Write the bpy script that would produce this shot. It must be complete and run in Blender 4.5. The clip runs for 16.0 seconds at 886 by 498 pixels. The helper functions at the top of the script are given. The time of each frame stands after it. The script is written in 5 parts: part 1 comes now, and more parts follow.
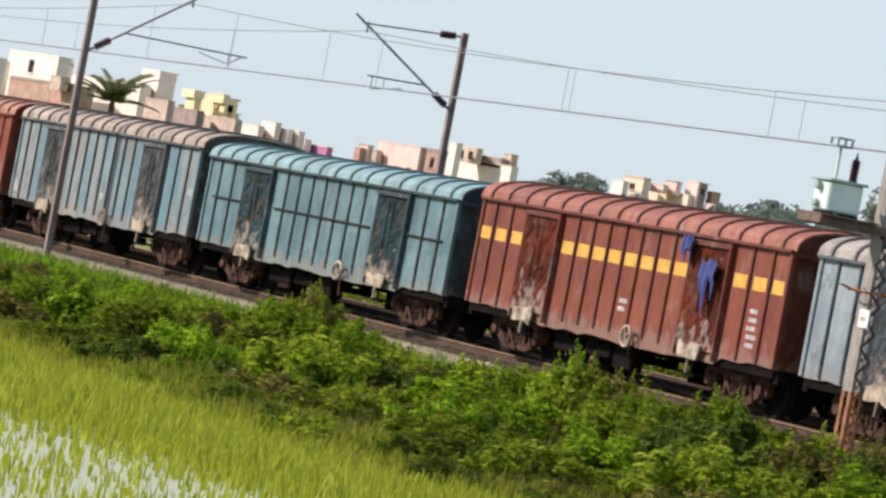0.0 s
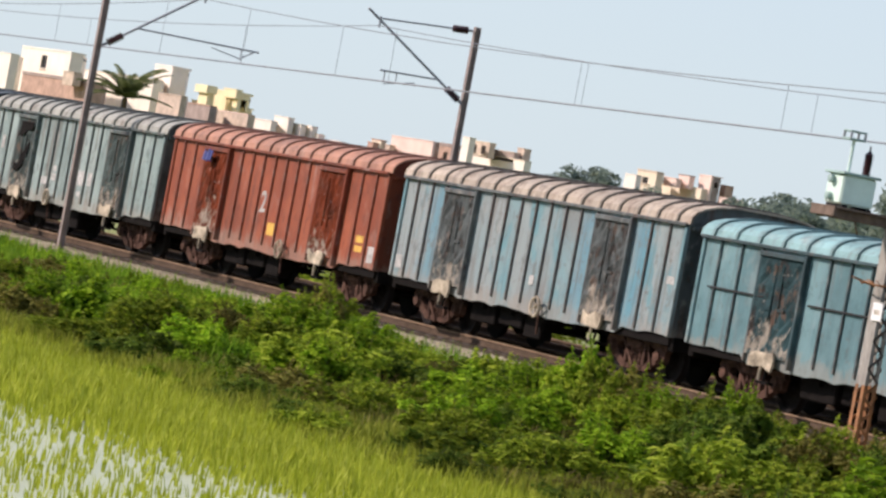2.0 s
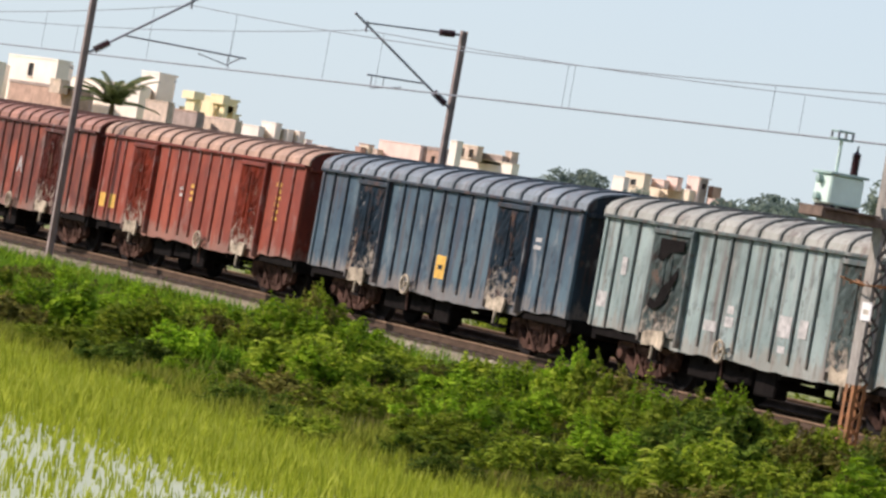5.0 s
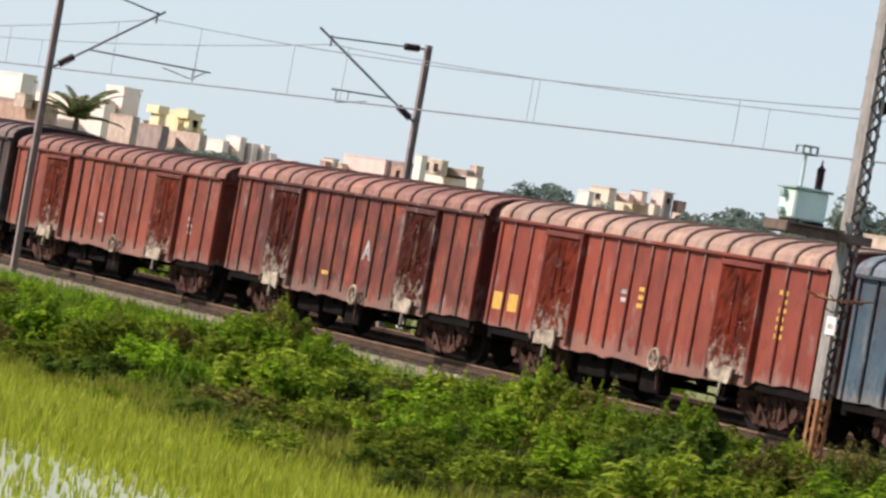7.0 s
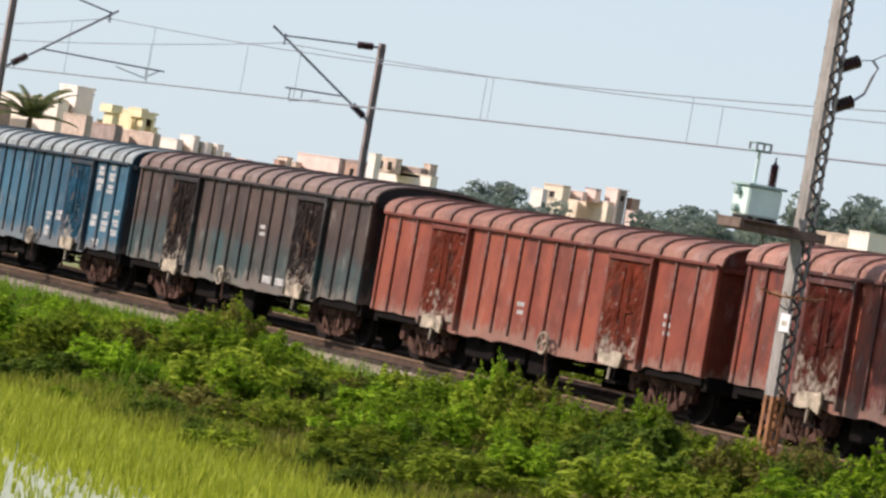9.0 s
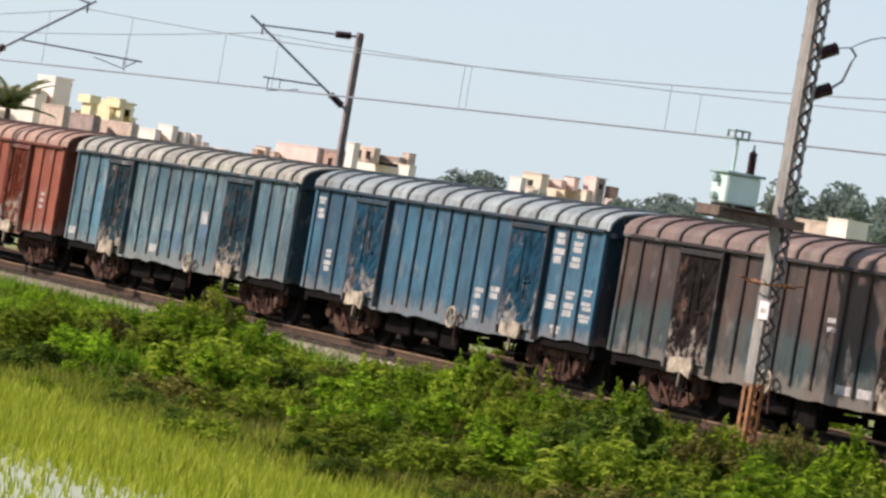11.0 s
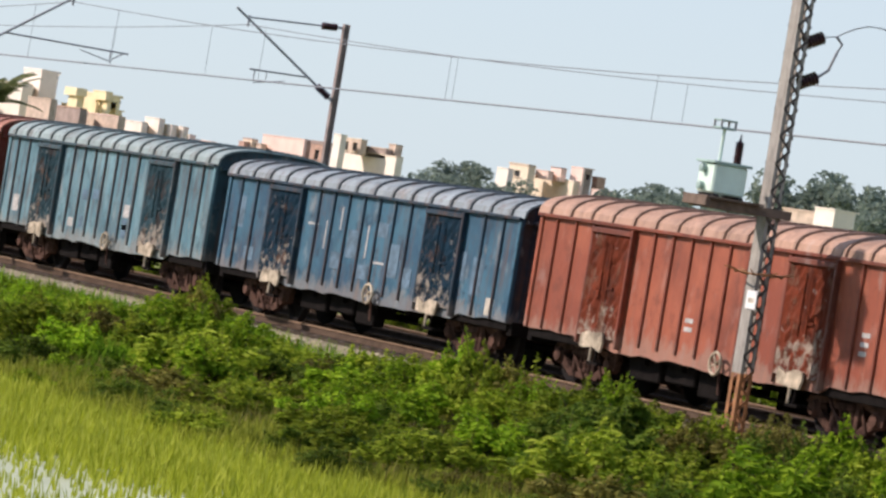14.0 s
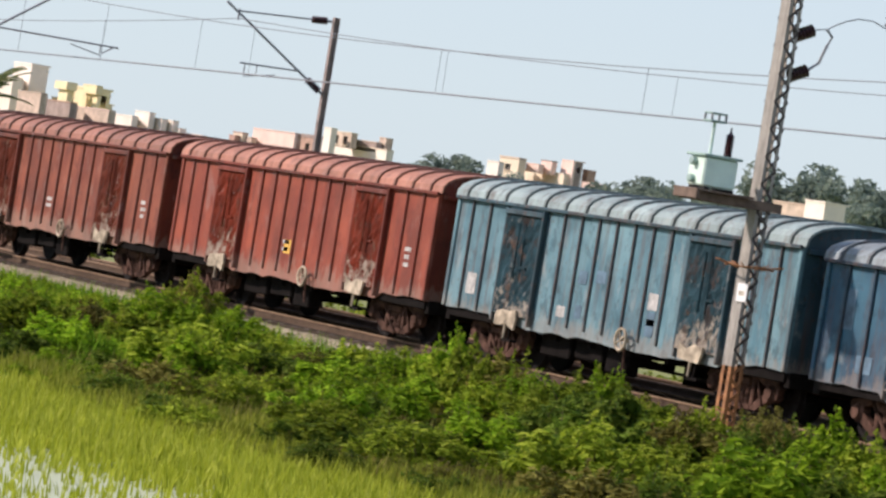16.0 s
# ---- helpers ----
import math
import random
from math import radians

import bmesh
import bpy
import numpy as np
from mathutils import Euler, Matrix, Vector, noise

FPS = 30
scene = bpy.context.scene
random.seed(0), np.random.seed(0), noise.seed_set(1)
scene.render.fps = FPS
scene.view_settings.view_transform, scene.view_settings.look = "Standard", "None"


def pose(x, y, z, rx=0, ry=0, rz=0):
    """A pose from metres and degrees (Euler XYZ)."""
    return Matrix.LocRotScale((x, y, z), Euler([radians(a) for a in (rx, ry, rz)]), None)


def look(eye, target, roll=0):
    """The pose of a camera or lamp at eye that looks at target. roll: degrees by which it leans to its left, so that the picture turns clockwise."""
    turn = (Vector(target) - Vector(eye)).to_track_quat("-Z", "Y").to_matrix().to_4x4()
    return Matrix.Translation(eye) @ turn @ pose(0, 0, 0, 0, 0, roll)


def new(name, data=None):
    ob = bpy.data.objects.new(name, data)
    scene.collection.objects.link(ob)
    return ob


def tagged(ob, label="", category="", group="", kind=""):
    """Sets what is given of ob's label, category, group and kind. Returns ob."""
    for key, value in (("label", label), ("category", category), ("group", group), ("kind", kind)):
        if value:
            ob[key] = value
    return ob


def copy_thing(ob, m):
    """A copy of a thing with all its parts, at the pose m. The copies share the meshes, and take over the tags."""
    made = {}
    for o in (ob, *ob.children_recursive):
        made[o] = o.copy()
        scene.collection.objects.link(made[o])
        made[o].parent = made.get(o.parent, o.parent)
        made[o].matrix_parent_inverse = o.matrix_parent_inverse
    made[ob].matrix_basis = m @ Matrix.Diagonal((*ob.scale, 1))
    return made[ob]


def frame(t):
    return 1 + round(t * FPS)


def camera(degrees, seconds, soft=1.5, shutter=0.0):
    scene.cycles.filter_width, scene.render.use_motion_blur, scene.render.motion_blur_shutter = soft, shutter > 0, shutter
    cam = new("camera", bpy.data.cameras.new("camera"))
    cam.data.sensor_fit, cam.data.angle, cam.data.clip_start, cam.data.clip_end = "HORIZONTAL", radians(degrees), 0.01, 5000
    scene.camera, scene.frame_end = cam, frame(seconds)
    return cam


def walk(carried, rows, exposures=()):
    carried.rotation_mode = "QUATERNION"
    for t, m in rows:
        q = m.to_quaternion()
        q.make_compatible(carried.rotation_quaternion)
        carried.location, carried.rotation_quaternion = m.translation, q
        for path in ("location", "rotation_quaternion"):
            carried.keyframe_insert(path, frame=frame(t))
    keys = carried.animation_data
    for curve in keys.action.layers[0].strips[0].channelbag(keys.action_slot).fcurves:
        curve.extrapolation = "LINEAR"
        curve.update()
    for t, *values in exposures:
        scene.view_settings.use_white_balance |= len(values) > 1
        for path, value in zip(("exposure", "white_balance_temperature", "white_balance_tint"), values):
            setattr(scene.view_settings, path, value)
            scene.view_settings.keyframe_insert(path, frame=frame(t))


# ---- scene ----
# x runs along the railway (the train travels towards +x), y away from the viewer, z = 0 is the top of the rails.
EYE = Vector((0.0, -40.78, 2.475))
# seconds, heading (degrees left of +y), pitch, roll
AIM = [
    (0, 64.900, -0.364, 10.761),
    (0.5, 64.902, -0.424, 10.664),
    (1, 65.000, -0.516, 10.668),
    (1.5, 65.045, -0.499, 10.726),
    (2, 65.058, -0.469, 10.604),
    (2.5, 65.044, -0.457, 10.461),
    (3, 64.967, -0.458, 10.384),
    (3.5, 64.947, -0.444, 10.269),
    (4, 64.969, -0.401, 10.401),
    (4.5, 64.998, -0.405, 10.247),
    (5, 64.919, -0.391, 10.051),
    (7.3, 64.358, -0.061, 10.009),
    (7.5, 64.237, -0.050, 9.948),
    (8, 64.086, -0.037, 9.924),
    (10.5, 63.623, -0.093, 9.693),
    (11, 63.583, -0.138, 9.623),
    (11.5, 63.568, -0.210, 9.406),
    (12, 63.550, -0.294, 9.290),
    (12.5, 63.592, -0.288, 9.262),
    (13, 63.558, -0.281, 9.251),
    (13.5, 63.471, -0.251, 9.244),
    (14, 63.396, -0.227, 9.347),
    (14.5, 63.359, -0.229, 9.299),
    (15, 63.332, -0.223, 9.258),
    (15.5, 63.285, -0.257, 9.221),
    (16, 63.258, -0.294, 9.242),
]
cam = camera(11.746, 16.0, soft=2.6)


def aim_pose(heading, pitch, roll):
    h, p = radians(heading), radians(pitch)
    return look(EYE, EYE + 50 * Vector((-math.sin(h) * math.cos(p), math.cos(h) * math.cos(p), math.sin(p))), roll)


walk(cam, [(t, aim_pose(h, p, r)) for t, h, p, r in AIM])

# seconds, x of the reference point of the train
TRAVEL = [
    (0, -68.05),
    (0.5, -61.99),
    (1, -55.87),
    (1.5, -49.53),
    (2, -43.05),
    (2.5, -36.37),
    (3, -30.23),
    (3.5, -23.90),
    (4, -17.91),
    (4.5, -10.99),
    (5, -4.23),
    (7.3, 25.17),
    (7.5, 27.72),
    (8, 34.38),
    (10.5, 66.98),
    (11, 73.38),
    (11.5, 79.87),
    (12, 86.30),
    (12.5, 93.07),
    (13, 99.82),
    (13.5, 106.63),
    (14, 113.26),
    (14.5, 119.95),
    (15, 126.52),
    (15.5, 133.11),
    (16, 139.53),
]
BODY = 13.40
# middles of the wagons behind the reference point, and the three longer, lower ones
MIDDLES = (7.0, -7.38, -22.45, -37.08, -51.36, -65.50, -79.90, -94.28, -108.40, -123.35, -138.0, -152.16, -166.5, -180.82, -195.5, -210.27, -224.53, -238.8)
LONG, LONGER = (2, 9, 14), 14.45 / 13.40

# ---- light ----
SUN_DIR = Vector((-0.42, -0.68, 0.58)).normalized()
world = bpy.data.worlds.new("sky")
scene.world = world
world.use_nodes = True
wn = world.node_tree.nodes
sky = wn.new("ShaderNodeTexSky")
sky.sky_type, sky.sun_disc = "NISHITA", False
sky.sun_elevation = math.asin(SUN_DIR.z)
sky.sun_rotation = math.atan2(SUN_DIR.x, SUN_DIR.y)
sky.air_density, sky.dust_density, sky.ozone_density = 0.8, 0.6, 2.5
# pale haze, thickest at the horizon, the same all round
wl = world.node_tree.links
up = wn.new("ShaderNodeSeparateXYZ")
wl.new(wn.new("ShaderNodeTexCoord").outputs["Generated"], up.inputs[0])
thick = wn.new("ShaderNodeMapRange")
for i, v in enumerate((0.0, 0.7, 0.90, 0.15)):
    thick.inputs[i + 1].default_value = v
wl.new(up.outputs["Z"], thick.inputs[0])
haze = wn.new("ShaderNodeMix")
haze.data_type = "RGBA"
haze.inputs[7].default_value = (3.93, 4.66, 4.62, 1.0)
wl.new(thick.outputs[0], haze.inputs[0])
wl.new(sky.outputs[0], haze.inputs[6])
wl.new(haze.outputs[2], wn["Background"].inputs[0])
wn["Background"].inputs[1].default_value = 0.122
sun = new("sun", bpy.data.lights.new("sun", "SUN"))
sun.data.energy, sun.data.angle, sun.data.color = 3.7, radians(2.0), (1.0, 0.88, 0.74)
sun.matrix_world = look(SUN_DIR * 100, (0, 0, 0))
scene.view_settings.exposure = 0.45
scene.view_settings.use_white_balance = True
scene.view_settings.white_balance_temperature, scene.view_settings.white_balance_tint = 6250, 20

# ---- materials ----
def srgb(r, g, b):
    return tuple(((c / 255 + 0.055) / 1.055) ** 2.4 if c > 10 else c / 255 / 12.92 for c in (r, g, b)) + (1.0,)


def dim(c, f):
    return (c[0] * f, c[1] * f, c[2] * f, 1.0)


def material(name, rough=0.7, metal=0.0):
    m = bpy.data.materials.new(name)
    m.use_nodes = True
    b = m.node_tree.nodes["Principled BSDF"]
    b.inputs["Roughness"].default_value, b.inputs["Metallic"].default_value = rough, metal
    return m, m.node_tree, b


def node(nt, kind, **values):
    n = nt.nodes.new(kind)
    for k, v in values.items():
        n.inputs[k.replace("_", " ")].default_value = v
    return n


def noise_of(nt, vec, scale, detail=4.0, stretch=(1, 1, 1), rough=0.6):
    mp = node(nt, "ShaderNodeMapping", Scale=stretch)
    nt.links.new(vec, mp.inputs["Vector"])
    n = node(nt, "ShaderNodeTexNoise", Scale=scale, Detail=detail, Roughness=rough)
    nt.links.new(mp.outputs[0], n.inputs["Vector"])
    return n.outputs["Fac"]


def ramp(nt, fac, lo, hi, a=0.0, b=1.0):
    n = nt.nodes.new("ShaderNodeMapRange")
    for i, v in enumerate((lo, hi, a, b)):
        n.inputs[i + 1].default_value = v
    nt.links.new(fac, n.inputs[0])
    return n.outputs[0]


def times(nt, a, b):
    n = nt.nodes.new("ShaderNodeMath")
    n.operation = "MULTIPLY"
    nt.links.new(a, n.inputs[0])
    if isinstance(b, float):
        n.inputs[1].default_value = b
    else:
        nt.links.new(b, n.inputs[1])
    return n.outputs[0]


def blend(nt, fac, a, b):
    n = nt.nodes.new("ShaderNodeMix")
    n.data_type = "RGBA"
    nt.links.new(fac, n.inputs[0])
    for sock, v in ((n.inputs[6], a), (n.inputs[7], b)):
        if isinstance(v, tuple):
            sock.default_value = v
        else:
            nt.links.new(v, sock)
    return n.outputs[2]


def bump(nt, bsdf, fac, strength, distance=0.02):
    n = node(nt, "ShaderNodeBump", Strength=strength, Distance=distance)
    nt.links.new(fac, n.inputs["Height"])
    nt.links.new(n.outputs[0], bsdf.inputs["Normal"])


def place_of(nt):
    return nt.nodes.new("ShaderNodeTexCoord").outputs["Object"]


def shifted(nt):
    """Object coordinates moved by the object's random number, so that repeats differ."""
    info = nt.nodes.new("ShaderNodeObjectInfo")
    mul = nt.nodes.new("ShaderNodeMath")
    mul.operation, mul.inputs[1].default_value = "MULTIPLY", 60.0
    nt.links.new(info.outputs["Random"], mul.inputs[0])
    add = nt.nodes.new("ShaderNodeVectorMath")
    nt.links.new(place_of(nt), add.inputs[0])
    nt.links.new(mul.outputs[0], add.inputs[1])
    return add.outputs[0]


def plain(name, colour, rough=0.7, metal=0.0, vary=0.25, scale=3.0, relief=0.2, gloss=0.5):
    m, nt, b = material(name, rough, metal)
    b.inputs["Specular IOR Level"].default_value = gloss
    vec = shifted(nt)
    dark = tuple(c * (1 - vary) for c in colour[:3]) + (1.0,)
    light = tuple(min(1, c * (1 + vary * 0.6)) for c in colour[:3]) + (1.0,)
    col = blend(nt, ramp(nt, noise_of(nt, vec, scale), 0.3, 0.7), dark, light)
    fine = noise_of(nt, vec, scale * 12, 3.0)
    col = blend(nt, times(nt, ramp(nt, fine, 0.45, 0.75), 0.35), col, dark)
    nt.links.new(col, b.inputs["Base Color"])
    bump(nt, b, fine, relief)
    return m


def paint(name, colour, fade, rust=(0.10, 0.045, 0.028, 1.0), worn=0.5, shift=0.0, second=None, z_cut=1.8, dust=0.42, chalk=0.45, fade_at=(0.44, 0.58), stains=()):
    """Weathered wagon paint: faded patches, streaks that run down, rust and dust; second: an older coat left below z_cut."""
    m, nt, b = material(name, 0.62)
    raw = place_of(nt)
    mp = node(nt, "ShaderNodeMapping", Location=(shift, shift * 0.37, 0))
    nt.links.new(raw, mp.inputs["Vector"])
    vec = mp.outputs[0]
    col = blend(nt, ramp(nt, noise_of(nt, vec, 0.9, 6.0, (1.3, 1.3, 0.7)), fade_at[0], fade_at[1]), colour, fade)
    if second:
        sep = nt.nodes.new("ShaderNodeSeparateXYZ")
        nt.links.new(raw, sep.inputs[0])
        edge = nt.nodes.new("ShaderNodeMath")
        edge.operation = "MULTIPLY_ADD"
        nt.links.new(noise_of(nt, vec, 1.3, 4.0), edge.inputs[0])
        edge.inputs[1].default_value = 1.1
        nt.links.new(sep.outputs["Z"], edge.inputs[2])
        col = blend(nt, ramp(nt, edge.outputs[0], z_cut + 0.45, z_cut + 0.75), second, col)
    # sheets differ a little from one stiffener to the next
    part_x = nt.nodes.new("ShaderNodeSeparateXYZ")
    nt.links.new(vec, part_x.inputs[0])
    count = nt.nodes.new("ShaderNodeMath")
    count.operation, count.inputs[1].default_value = "MULTIPLY", 1 / 0.72
    nt.links.new(part_x.outputs["X"], count.inputs[0])
    whole = nt.nodes.new("ShaderNodeMath")
    whole.operation = "FLOOR"
    nt.links.new(count.outputs[0], whole.inputs[0])
    chance = nt.nodes.new("ShaderNodeTexWhiteNoise")
    chance.noise_dimensions = "1D"
    nt.links.new(whole.outputs[0], chance.inputs["W"])
    col = blend(nt, times(nt, chance.outputs["Value"], 0.75), col, blend(nt, ramp(nt, noise_of(nt, vec, 0.5), 0.4, 0.6), tuple(c * 0.62 for c in colour[:3]) + (1.0,), tuple(c * 1.18 for c in fade[:3]) + (1.0,)))
    # fresher blue paint round some doors, with a soft uneven rim
    for xc in stains:
        here = nt.nodes.new("ShaderNodeSeparateXYZ")
        nt.links.new(raw, here.inputs[0])
        off = nt.nodes.new("ShaderNodeMath")
        off.operation, off.inputs[1].default_value = "SUBTRACT", xc
        nt.links.new(here.outputs["X"], off.inputs[0])
        gap = nt.nodes.new("ShaderNodeMath")
        gap.operation = "ABSOLUTE"
        nt.links.new(off.outputs[0], gap.inputs[0])
        rim = nt.nodes.new("ShaderNodeMath")
        rim.operation, rim.inputs[1].default_value = "MULTIPLY_ADD", 1.6
        nt.links.new(noise_of(nt, vec, 1.1, 4.0, (1, 1, 0.8)), rim.inputs[0])
        nt.links.new(gap.outputs[0], rim.inputs[2])
        col = blend(nt, times(nt, ramp(nt, rim.outputs[0], 1.40, 0.90), 0.6), col, (0.080, 0.25, 0.33, 1.0))
    blotch = ramp(nt, noise_of(nt, vec, 2.6, 6.0, (1.2, 1.2, 0.8), 0.7), 0.54, 0.63)
    col = blend(nt, times(nt, blotch, min(0.85, 0.95 * worn)), col, tuple(c * 0.55 for c in colour[:3]) + (1.0,))
    streak = ramp(nt, noise_of(nt, vec, 1.0, 5.0, (5.5, 5.5, 0.45)), 0.5, 0.72)
    col = blend(nt, times(nt, streak, 0.75 * worn), col, rust)
    pale = ramp(nt, noise_of(nt, vec, 1.7, 6.0, (1.6, 1.6, 0.8)), 0.58, 0.72)
    col = blend(nt, times(nt, pale, chalk * worn), col, (0.42, 0.40, 0.36, 1.0))
    # road dust thrown up along the lower edge, broken by noise
    zed = nt.nodes.new("ShaderNodeSeparateXYZ")
    nt.links.new(raw, zed.inputs[0])
    cover = nt.nodes.new("ShaderNodeMath")
    cover.operation, cover.inputs[1].default_value = "MULTIPLY_ADD", -1.5
    nt.links.new(noise_of(nt, vec, 3.2, 7.0, (1.4, 1.4, 0.6), 0.7), cover.inputs[0])
    nt.links.new(zed.outputs["Z"], cover.inputs[2])
    col = blend(nt, times(nt, ramp(nt, cover.outputs[0], 0.42, 0.22), dust), col, (0.30, 0.235, 0.18, 1.0))
    spots = ramp(nt, noise_of(nt, vec, 7.0, 6.0), 0.60, 0.70)
    col = blend(nt, times(nt, spots, 0.6 * worn), col, rust)
    nt.links.new(col, b.inputs["Base Color"])
    bump(nt, b, noise_of(nt, vec, 5.0, 3.0), 0.25, 0.03)
    return m


def door_paint(name, coat, shift, depth):
    """Battered door sheet: darkened coat with torn, rusty and chalky patches, palest towards the flap."""
    m, nt, b = material(name, 0.85)
    b.inputs["Specular IOR Level"].default_value = 0.12
    raw = place_of(nt)
    mp = node(nt, "ShaderNodeMapping", Location=(shift, shift * 0.3, shift * 0.1))
    nt.links.new(raw, mp.inputs["Vector"])
    vec = mp.outputs[0]
    col = blend(nt, ramp(nt, noise_of(nt, vec, 1.5, 6.0, (1.3, 1.3, 0.8), 0.7), 0.42, 0.62), dim(coat, depth), dim(coat, min(1.0, depth * 1.9)))
    col = blend(nt, times(nt, ramp(nt, noise_of(nt, vec, 2.7, 6.0, (1, 1, 0.8), 0.7), 0.53, 0.62), 0.8 if depth < 0.3 else 0.45), col, (0.035, 0.024, 0.02, 1))
    col = blend(nt, times(nt, ramp(nt, noise_of(nt, vec, 2.1, 5.0, (1.2, 1.2, 0.7), 0.7), 0.56, 0.64), 0.6), col, (0.15, 0.085, 0.055, 1))
    zed = nt.nodes.new("ShaderNodeSeparateXYZ")
    nt.links.new(raw, zed.inputs[0])
    low = nt.nodes.new("ShaderNodeMath")
    low.operation, low.inputs[1].default_value = "MULTIPLY_ADD", -3.6
    nt.links.new(noise_of(nt, vec, 2.0, 7.0, (1.2, 1.2, 0.9), 0.7), low.inputs[0])
    nt.links.new(zed.outputs["Z"], low.inputs[2])
    col = blend(nt, times(nt, times(nt, ramp(nt, low.outputs[0], -0.30, -0.55), ramp(nt, noise_of(nt, vec, 5.0, 5.0), 0.42, 0.58)), 0.8), col, (0.34, 0.29, 0.23, 1))
    col = blend(nt, times(nt, ramp(nt, noise_of(nt, vec, 4.5, 5.0), 0.64, 0.70), 0.4), col, (0.40, 0.37, 0.33, 1))
    nt.links.new(col, b.inputs["Base Color"])
    bump(nt, b, noise_of(nt, vec, 4.0, 4.0), 0.6, 0.05)
    return m


def leaf_material(name, a, bcol, c, thin_part=0.45, spread=(0.65, 1.3)):
    m, nt, b = material(name, 0.75)
    geo = nt.nodes.new("ShaderNodeNewGeometry")
    cr = nt.nodes.new("ShaderNodeValToRGB")
    cr.color_ramp.elements[0].color, cr.color_ramp.elements[1].color = a, c
    mid = cr.color_ramp.elements.new(0.5)
    mid.color = bcol
    nt.links.new(geo.outputs["Random Per Island"], cr.inputs[0])
    col = blend(nt, ramp(nt, noise_of(nt, shifted(nt), 1.3, 3.0), 0.38, 0.66, 0.0, 0.55), cr.outputs[0], a)
    # plants differ in depth of green
    info = nt.nodes.new("ShaderNodeObjectInfo")
    deep = nt.nodes.new("ShaderNodeVectorMath")
    deep.operation = "SCALE"
    nt.links.new(col, deep.inputs[0])
    nt.links.new(ramp(nt, info.outputs["Random"], 0.0, 1.0, *spread), deep.inputs["Scale"])
    col = deep.outputs[0]
    nt.links.new(col, b.inputs["Base Color"])
    b.inputs["Specular IOR Level"].default_value = 0.10
    thin = node(nt, "ShaderNodeBsdfTranslucent")
    nt.links.new(col, thin.inputs["Color"])
    mix = node(nt, "ShaderNodeMixShader", Fac=thin_part)
    nt.links.new(b.outputs[0], mix.inputs[1])
    nt.links.new(thin.outputs[0], mix.inputs[2])
    nt.links.new(mix.outputs[0], nt.nodes["Material Output"].inputs["Surface"])
    return m


# Underframe and wheel steel: grime, with the shade under the wagon in the colour.
STEEL_DARK = plain("grimy underframe steel with shade in it", (0.011, 0.009, 0.008, 1), 0.9, 0.0, 0.5, 4.0, 0.2, 0.08)
BOGIE_MAT = plain("rusty cast bogie steel", (0.105, 0.058, 0.042, 1), 0.9, 0.0, 0.8, 3.0, 0.4, 0.1)
WHEEL_MAT = plain("brown wheel steel darkened for shade", (0.016, 0.013, 0.012, 1), 0.8, 0.0, 0.4, 5.0, 0.2, 0.15)
RAIL_MAT = plain("rusty rail steel", (0.27, 0.18, 0.115, 1), 0.85, 0.0, 0.35, 3.0, 0.2, 0.15)
# Web darker than the head: the shade under the head is put into it.
WEB_MAT = plain("rusty rail web with shade in it", (0.105, 0.072, 0.050, 1), 0.9, 0.0, 0.35, 3.0, 0.2, 0.1)
SLEEPER_MAT = plain("rust-stained concrete sleeper", (0.11, 0.085, 0.068, 1), 0.9, 0.0, 0.3, 4.0)
BED_MAT = plain("rust-stained ballast", (0.085, 0.064, 0.042, 1), 0.95, 0.0, 0.6, 3.0, 0.8, 0.1)
FLAP_MAT = plain("chalky dented flap plate", (0.50, 0.42, 0.31, 1), 0.9, 0.0, 0.75, 3.4, 0.6, 0.1)
SHOULDER_MAT = plain("pale dusty ballast", (0.36, 0.31, 0.20, 1), 0.95, 0.0, 0.55, 2.2, 0.9, 0.1)
BALLAST_MAT = plain("grey ballast stone", (0.46, 0.40, 0.28, 1), 0.95, 0.0, 0.6, 2.0)
MAST_MAT = plain("weathered galvanised mast", (0.30, 0.24, 0.21, 1), 0.8, 0.0, 0.3, 2.5)
LATTICE_MAT = plain("grey lattice mast steel", (0.33, 0.305, 0.265, 1), 0.85, 0.0, 0.3, 2.5)
PLATFORM_MAT = plain("rusty brown platform steel", (0.16, 0.11, 0.08, 1), 0.85, 0.0, 0.5, 4.0)
LACING_MAT = plain("dark lacing steel", (0.09, 0.075, 0.065, 1), 0.8, 0.0, 0.3, 2.5)
ORANGE_MAT = plain("faded orange paint on mast foot", (0.36, 0.16, 0.06, 1), 0.75, 0.0, 0.5, 5.0)
TUBE_MAT = plain("galvanised bracket tube", (0.34, 0.345, 0.36, 1), 0.65, 0.1, 0.2, 4.0)
INSUL_MAT = plain("brown glazed porcelain", (0.06, 0.025, 0.025, 1), 0.25, 0.0, 0.2, 6.0, 0.0)
WIRE_MAT = plain("grey copper wire", (0.22, 0.235, 0.25, 1), 0.7, 0.1, 0.15, 4.0)
MINT_MAT = plain("pale mint tank paint", (0.68, 0.83, 0.72, 1), 0.5, 0.0, 0.12, 2.0)
MINT_DARK = plain("dull mint rim paint", (0.33, 0.45, 0.40, 1), 0.5, 0.0, 0.2, 2.0)
WHITE_MAT = plain("white enamel", (0.80, 0.79, 0.76, 1), 0.5, 0.0, 0.08, 4.0)
CREAM_MAT = plain("dusty cream plate", (0.56, 0.50, 0.40, 1), 0.8, 0.0, 0.35, 5.0)
YELLOW_MAT = plain("faded yellow stencil paint", (0.72, 0.42, 0.07, 1), 0.7, 0.0, 0.25, 5.0)
